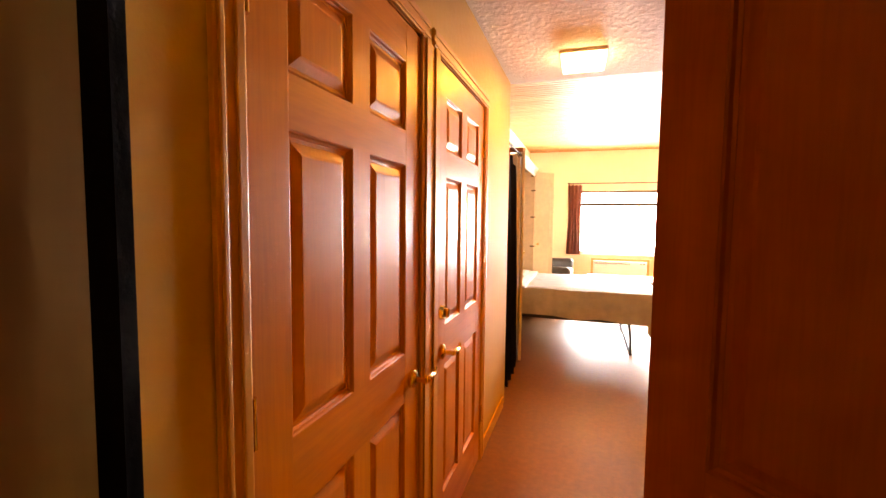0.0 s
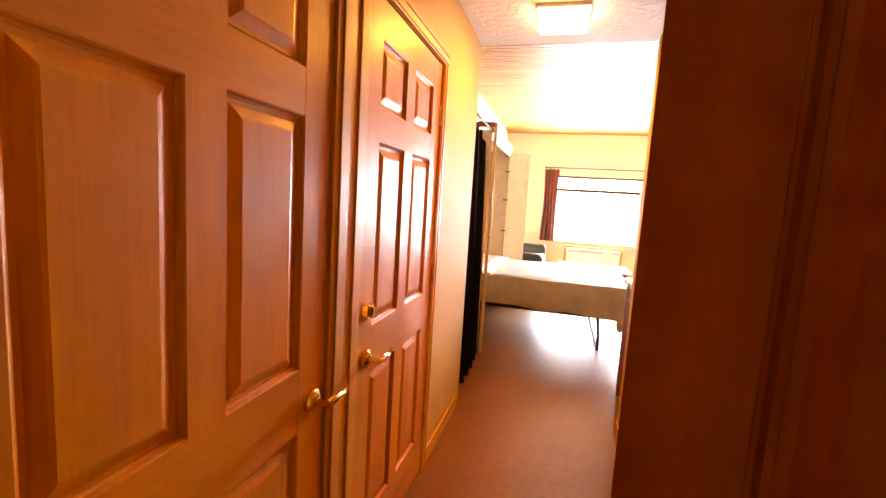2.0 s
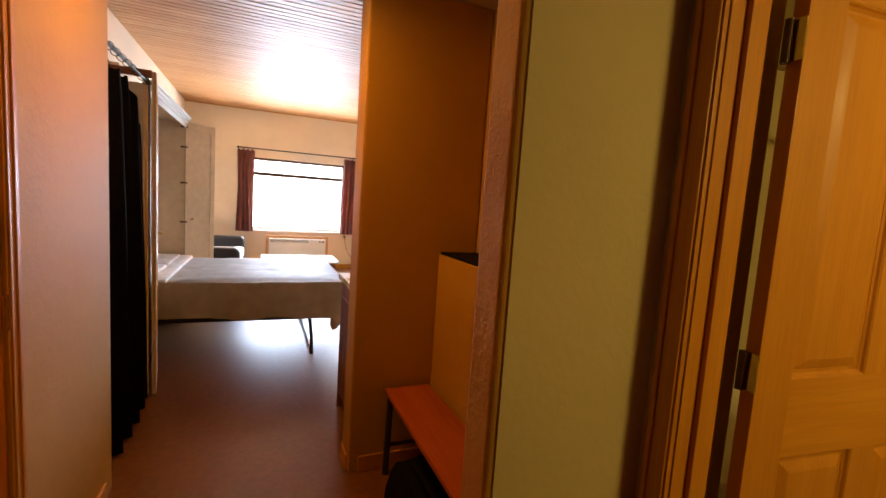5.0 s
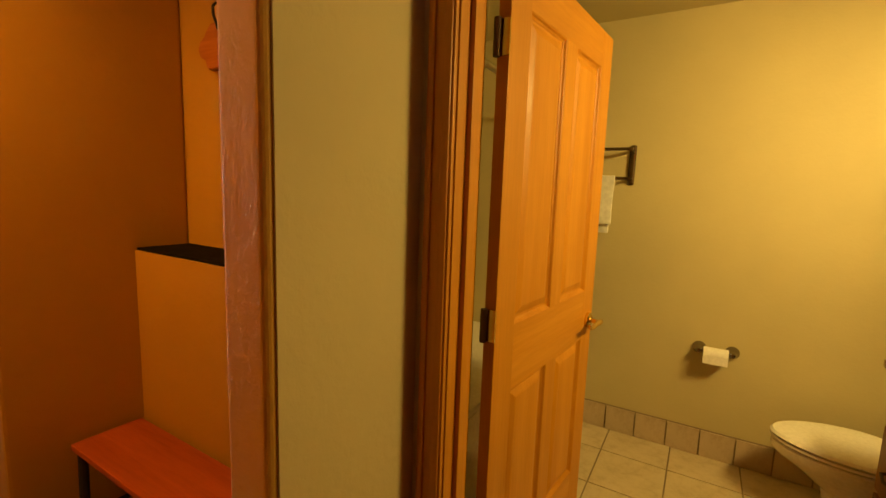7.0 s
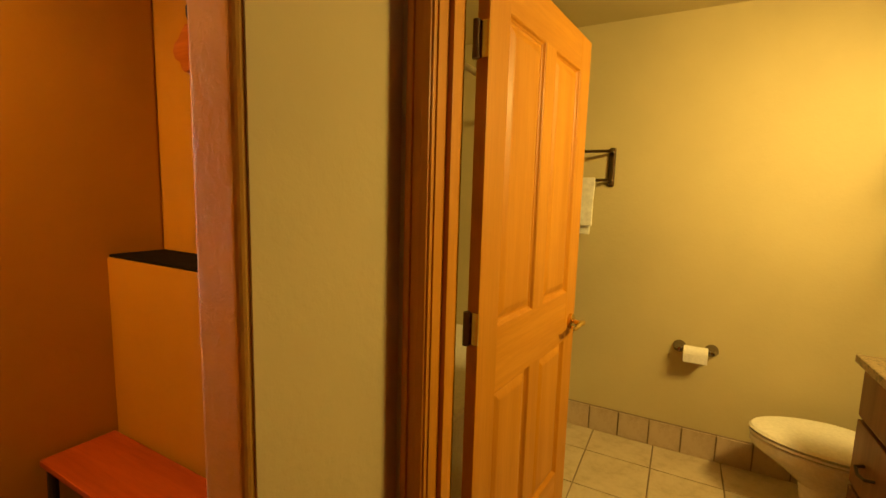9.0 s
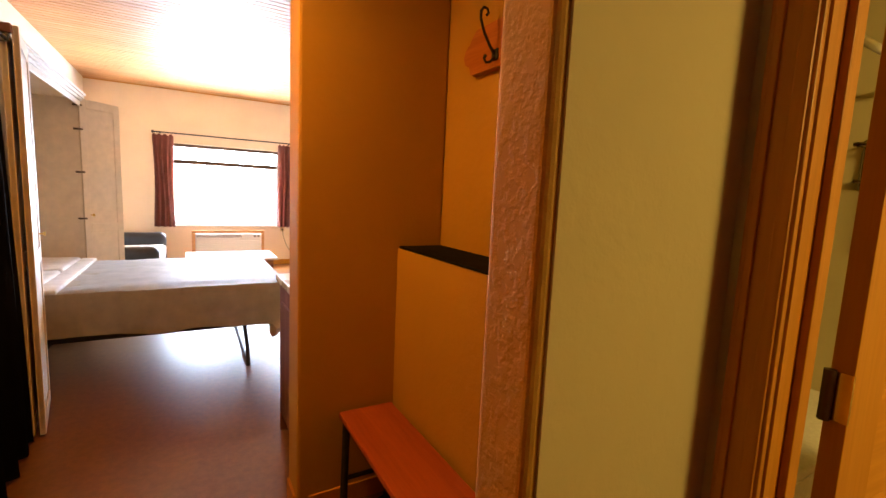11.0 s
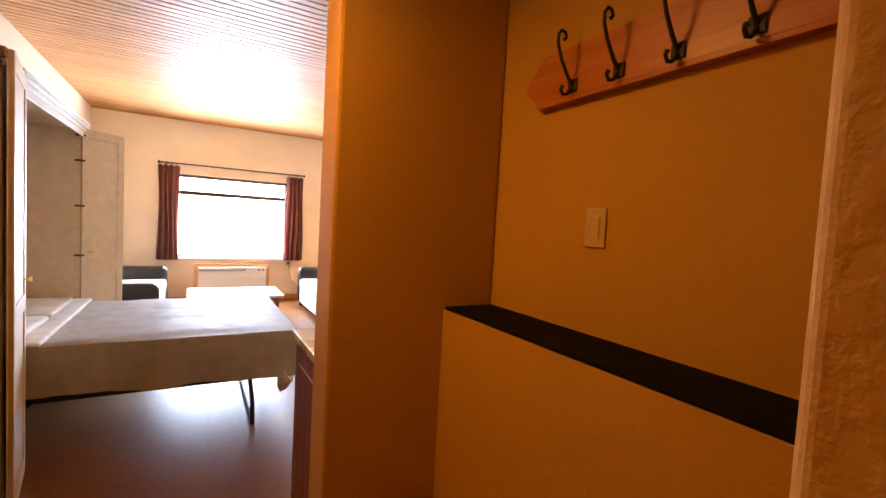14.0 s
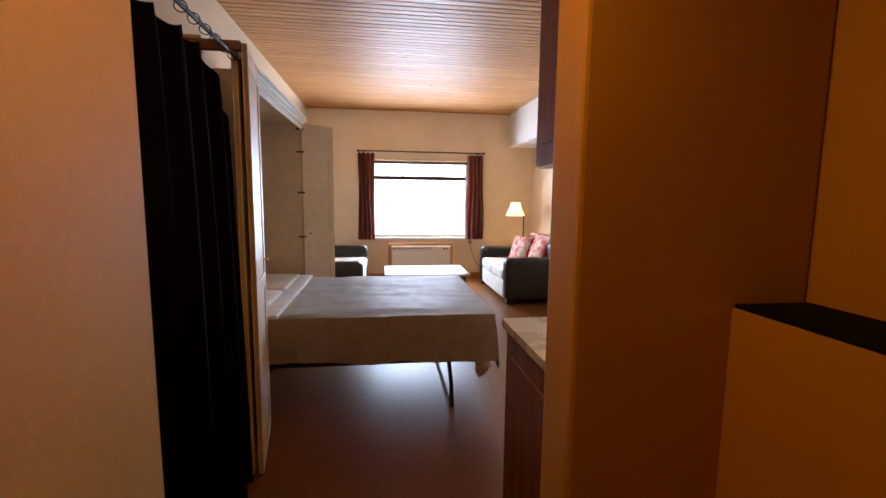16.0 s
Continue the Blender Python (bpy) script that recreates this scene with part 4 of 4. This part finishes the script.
# ---- bathroom ----
vb = thing("vanity_cabinet", pose(0, 0, 0), "dark wood vanity cabinet with drawers", "cabinet")
part("body", bx(1.63, 2.725, 1.415, 1.845, BF, 0.845), VANITY_WOOD, vb)
for z0, z1 in ((0.66, 0.83), (0.40, 0.645), (0.10, 0.385)):
    d = part("drawer", bx(2.36, 2.715, 1.846, 1.866, z0, z1, bevel=0.005), VANITY_WOOD, vb)
    zc = (z0 + z1) / 2
    if z1 < 0.7:
        part("handle", tube(bmesh.new(), [(2.49, 1.867, zc), (2.495, 1.892, zc - 0.004), (2.54, 1.897, zc - 0.012), (2.585, 1.892, zc - 0.004), (2.59, 1.867, zc)], 0.0055), IRON, d, "dark curved pull", True)
for x0, x1 in ((1.64, 1.985), (1.995, 2.345)):
    d = part("door", bx(x0, x1, 1.846, 1.866, 0.10, 0.645, bevel=0.005), VANITY_WOOD, vb)
    part("raised_field", bx(x0 + 0.06, x1 - 0.06, 1.866, 1.872, 0.17, 0.58, bevel=0.003), VANITY_WOOD, d)
    part("knob", rod(bmesh.new(), ((x0 + 0.03), 1.866, 0.52), ((x0 + 0.03), 1.886, 0.52), 0.010), IRON, d, smooth=True)
single("granite_worktop", bx(1.615, 2.755, 1.412, 1.885, 0.846, 0.876, bevel=0.005), GRANITE, "speckled brown granite vanity top", "worktop")
tx = thing("tissue_box", pose(3.165, 1.52, BF - 0.018 + 0.6905), "white and green tissue box on the toilet tank", "tissue box")
part("box", bx(-0.06, 0.06, -0.06, 0.06, 0, 0.12, bevel=0.002), PAPER, tx)
part("lid", bx(-0.062, 0.062, -0.062, 0.062, 0.12, 0.135, bevel=0.002), GREEN_BOX, tx)
vl = thing("vanity_light", pose(2.25, 1.415, 2.08), "lit vanity light bar above the mirror", "wall light")
part("backplate", bx(-0.33, 0.33, 0.0, 0.03, -0.04, 0.05, bevel=0.004), STEEL, vl)
for x in (-0.22, 0, 0.22):
    part("glass_shade", lathe(bmesh.new(), [(0.03, 0.05), (0.05, 0.02), (0.06, -0.04)], (x, 0.065, 0.02), 18), LAMP_ON, vl, smooth=True)


def toilet():
    t = thing("toilet", pose(3.015, 1.415, BF - 0.018), "white ceramic toilet with a closed lid", "toilet")

    def ring(cy, ry_f, ry_b, rx, z, n=32):
        out = []
        for k in range(n):
            a = 2 * math.pi * k / n
            s = math.sin(a)
            out.append((rx * math.cos(a) * (1 - 0.10 * max(s, 0) ** 2), cy + (ry_f if s > 0 else ry_b) * s, z))
        return out
    bowl = loft(bmesh.new(), [ring(0.32, 0.21, 0.24, 0.115, 0.0), ring(0.32, 0.205, 0.24, 0.112, 0.02), ring(0.32, 0.19, 0.23, 0.10, 0.08), ring(0.34, 0.19, 0.21, 0.10, 0.19),
                              ring(0.38, 0.25, 0.20, 0.14, 0.265), ring(0.415, 0.292, 0.21, 0.178, 0.315), ring(0.42, 0.302, 0.21, 0.185, 0.335), ring(0.42, 0.302, 0.21, 0.185, 0.360), ring(0.42, 0.294, 0.205, 0.178, 0.366)])
    part("bowl", bowl, CERAMIC, t, smooth=True)
    part("seat", loft(bmesh.new(), [ring(0.42, 0.296, 0.20, 0.180, 0.371), ring(0.42, 0.308, 0.205, 0.19, 0.377), ring(0.42, 0.306, 0.20, 0.188, 0.386)]), CERAMIC, t, smooth=True)
    part("lid", loft(bmesh.new(), [ring(0.42, 0.300, 0.20, 0.182, 0.392), ring(0.42, 0.31, 0.205, 0.191, 0.398), ring(0.42, 0.30, 0.195, 0.18, 0.409), ring(0.42, 0.2, 0.12, 0.11, 0.414)]), CERAMIC, t, smooth=True)
    part("tank", soft_block(-0.22, 0.22, 0.0, 0.19, 0.34, 0.655, 0.03, 2, 0.0, 1), CERAMIC, t, smooth=True)
    part("tank_lid", bx(-0.23, 0.23, -0.003, 0.20, 0.656, 0.69, bevel=0.01), CERAMIC, t)
    part("flush_lever", tube(bmesh.new(), [(-0.15, 0.19, 0.60), (-0.15, 0.21, 0.60), (-0.09, 0.215, 0.595)], 0.006), STEEL, t, smooth=True)


toilet()
tp = thing("toilet_paper_holder", pose(3.3095, 2.375, 0.635), "chrome holder, dark reflections in its colour, with a white paper roll", "paper holder")
for y in (-0.076, 0.076):
    part("mount", lathe(bmesh.new(), [(0.033, 0.0), (0.033, 0.008), (0.028, 0.018), (0.018, 0.030), (0.013, 0.050), (0.015, 0.062), (0.011, 0.072), (0.003, 0.075)], (0, 0, 0), 20), SHADED_CHROME, tp, smooth=True)
    tp.children[-1].matrix_basis = pose(0, y, 0, 0, -90, 0)
part("bar", rod(bmesh.new(), (-0.058, -0.076, 0), (-0.058, 0.076, 0), 0.008), SHADED_CHROME, tp, smooth=True)
bm = rod(bmesh.new(), (-0.060, -0.056, -0.010), (-0.060, 0.056, -0.010), 0.034, 32)
roll = part("paper_roll", bm, PAPER, tp, "white toilet paper roll", True)
part("loose_sheet", bx(-0.0965, -0.0945, -0.056, 0.056, -0.055, -0.008), PAPER, roll)

tr = thing("towel_rack", pose(3.3095, 2.87, 1.61), "chrome double towel rack on the wall, dark reflections in its colour", "towel rack")
for y in (0.0, 0.60):
    part("mount", bx(-0.016, 0, y - 0.018, y + 0.018, -0.115, 0.105, bevel=0.010), SHADED_CHROME, tr)
    for z, dpt in ((0.075, 0.13), (-0.08, 0.075)):
        part("arm", rod(bmesh.new(), (-0.014, y, z), (-dpt, y, z), 0.009), SHADED_CHROME, tr, smooth=True)
for z, dpt in ((0.075, 0.122), (-0.08, 0.068)):
    part("bar", rod(bmesh.new(), (-dpt, -0.015, z), (-dpt, 0.615, z), 0.009), SHADED_CHROME, tr, smooth=True)
tw = thing("towel", pose(0, 0, 0), "white towel hanging on the rack", "towel")
part("front_fold", soft_block(3.222, 3.234, 2.945, 3.34, 1.27, 1.545, 0.005, 5, 0.004, 8), TOWEL, tw, smooth=True)
part("back_fold", soft_block(3.252, 3.264, 2.96, 3.34, 1.22, 1.545, 0.005, 5, 0.004, 8, 2), TOWEL, tw, smooth=True)


def wall_shelf():
    s = thing("wall_shelf", pose(0, 1.4115, 0), "bent chrome wall shelf above the toilet", "shelf")
    for x in (2.78, 3.18):
        top = [(x, 0.205 - 0.13 * (1 - math.cos(a)), 1.70 + 0.12 * math.sin(a)) for a in [k * math.pi / 16 for k in range(9)]]
        low = [(x, 0.205 - 0.09 * (1 - math.cos(a)), 1.44 - 0.08 * math.sin(a)) for a in [k * math.pi / 12 for k in range(7)]]
        pts = [(x, 0.0, 1.82)] + top[::-1] + low + [(x, 0.0, 1.36)]
        part("side_frame", tube(bmesh.new(), pts, 0.009, 10), SHADED_CHROME, s, smooth=True)
    for k in range(6):
        part("tray_rod", rod(bmesh.new(), (2.78, 0.02 + 0.036 * k, 1.735), (3.18, 0.02 + 0.036 * k, 1.735), 0.005), SHADED_CHROME, s, smooth=True)
    for y, z in ((0.205, 1.47), (0.185, 1.40), (0.10, 1.365)):
        part("crossbar", rod(bmesh.new(), (2.78, y, z), (3.18, y, z), 0.005), SHADED_CHROME, s, smooth=True)


wall_shelf()
single("folded_towel", soft_block(2.76, 2.95, 1.44, 1.56, 1.741, 1.88, 0.025, 3, 0.006, 6, 4), TOWEL, "folded white towels stacked on the shelf", "towel", True)
tub = thing("bathtub", pose(0, 0, 0), "white bathtub along the end wall", "bathtub")
part("front_panel", bx(1.83, 3.305, 3.24, 3.27, BF, 0.50), CERAMIC, tub)
part("rim", bx(1.83, 3.305, 3.24, 3.975, 0.50, 0.53, bevel=0.008), CERAMIC, tub)
sr = thing("shower_rod", pose(0, 0, 0), "white shower curtain rod", "rod")
part("bar", rod(bmesh.new(), (1.824, 3.28, 1.92), (3.309, 3.28, 1.92), 0.013), WHITE, sr, smooth=True)
ln = single("landing_light", bx(0.35, 0.65, 0.05, 0.35, 2.39, 2.419, bevel=0.006), WHITE, "square ceiling light on the landing", "ceiling light")

# bathroom floor tiles and tiled skirting
bath_floor = structure("floor_bath", bx(1.50, 3.31, 1.41, 3.98, 0.001, BF - 0.006), GROUT, "dark grout bed of the tiled bathroom floor", "floor")


def tile_mesh(name, sx, sy, sz, mat):
    return mesh_of(name, bx(0, sx, 0, sy, 0, sz, bevel=0.002), mat)


TS = 0.33
full = tile_mesh("tile", TS - 0.007, TS - 0.007, 0.009, TILE)
for i in range(6):
    for j in range(8):
        x, y = 1.405 + i * TS, 1.22 + j * TS
        x0, x1, y0, y1 = max(x, 1.505), min(x + TS - 0.007, 3.303), max(y, 1.415), min(y + TS - 0.007, 3.975)
        if x1 - x0 < 0.03 or y1 - y0 < 0.03:
            continue
        whole = abs(x1 - x0 - TS + 0.007) < 1e-6 and abs(y1 - y0 - TS + 0.007) < 1e-6
        o = new("tile", full if whole else tile_mesh("tile", x1 - x0, y1 - y0, 0.009, TILE))
        o.parent = bath_floor
        o.location = (x0, y0, BF - 0.0065)
skirt = structure("skirting_bath", bx(3.304, 3.3098, 1.41, 3.24, BF, BF + 0.156), GROUT, "tiled skirting along the bathroom wall", "skirting")
st = tile_mesh("tile", 0.007, 0.158, 0.146, BASE_TILE)
for j in range(11):
    y = 1.415 + j * 0.165
    o = new("tile", st)
    o.parent = skirt
    o.location = (3.296, y, BF + 0.004)
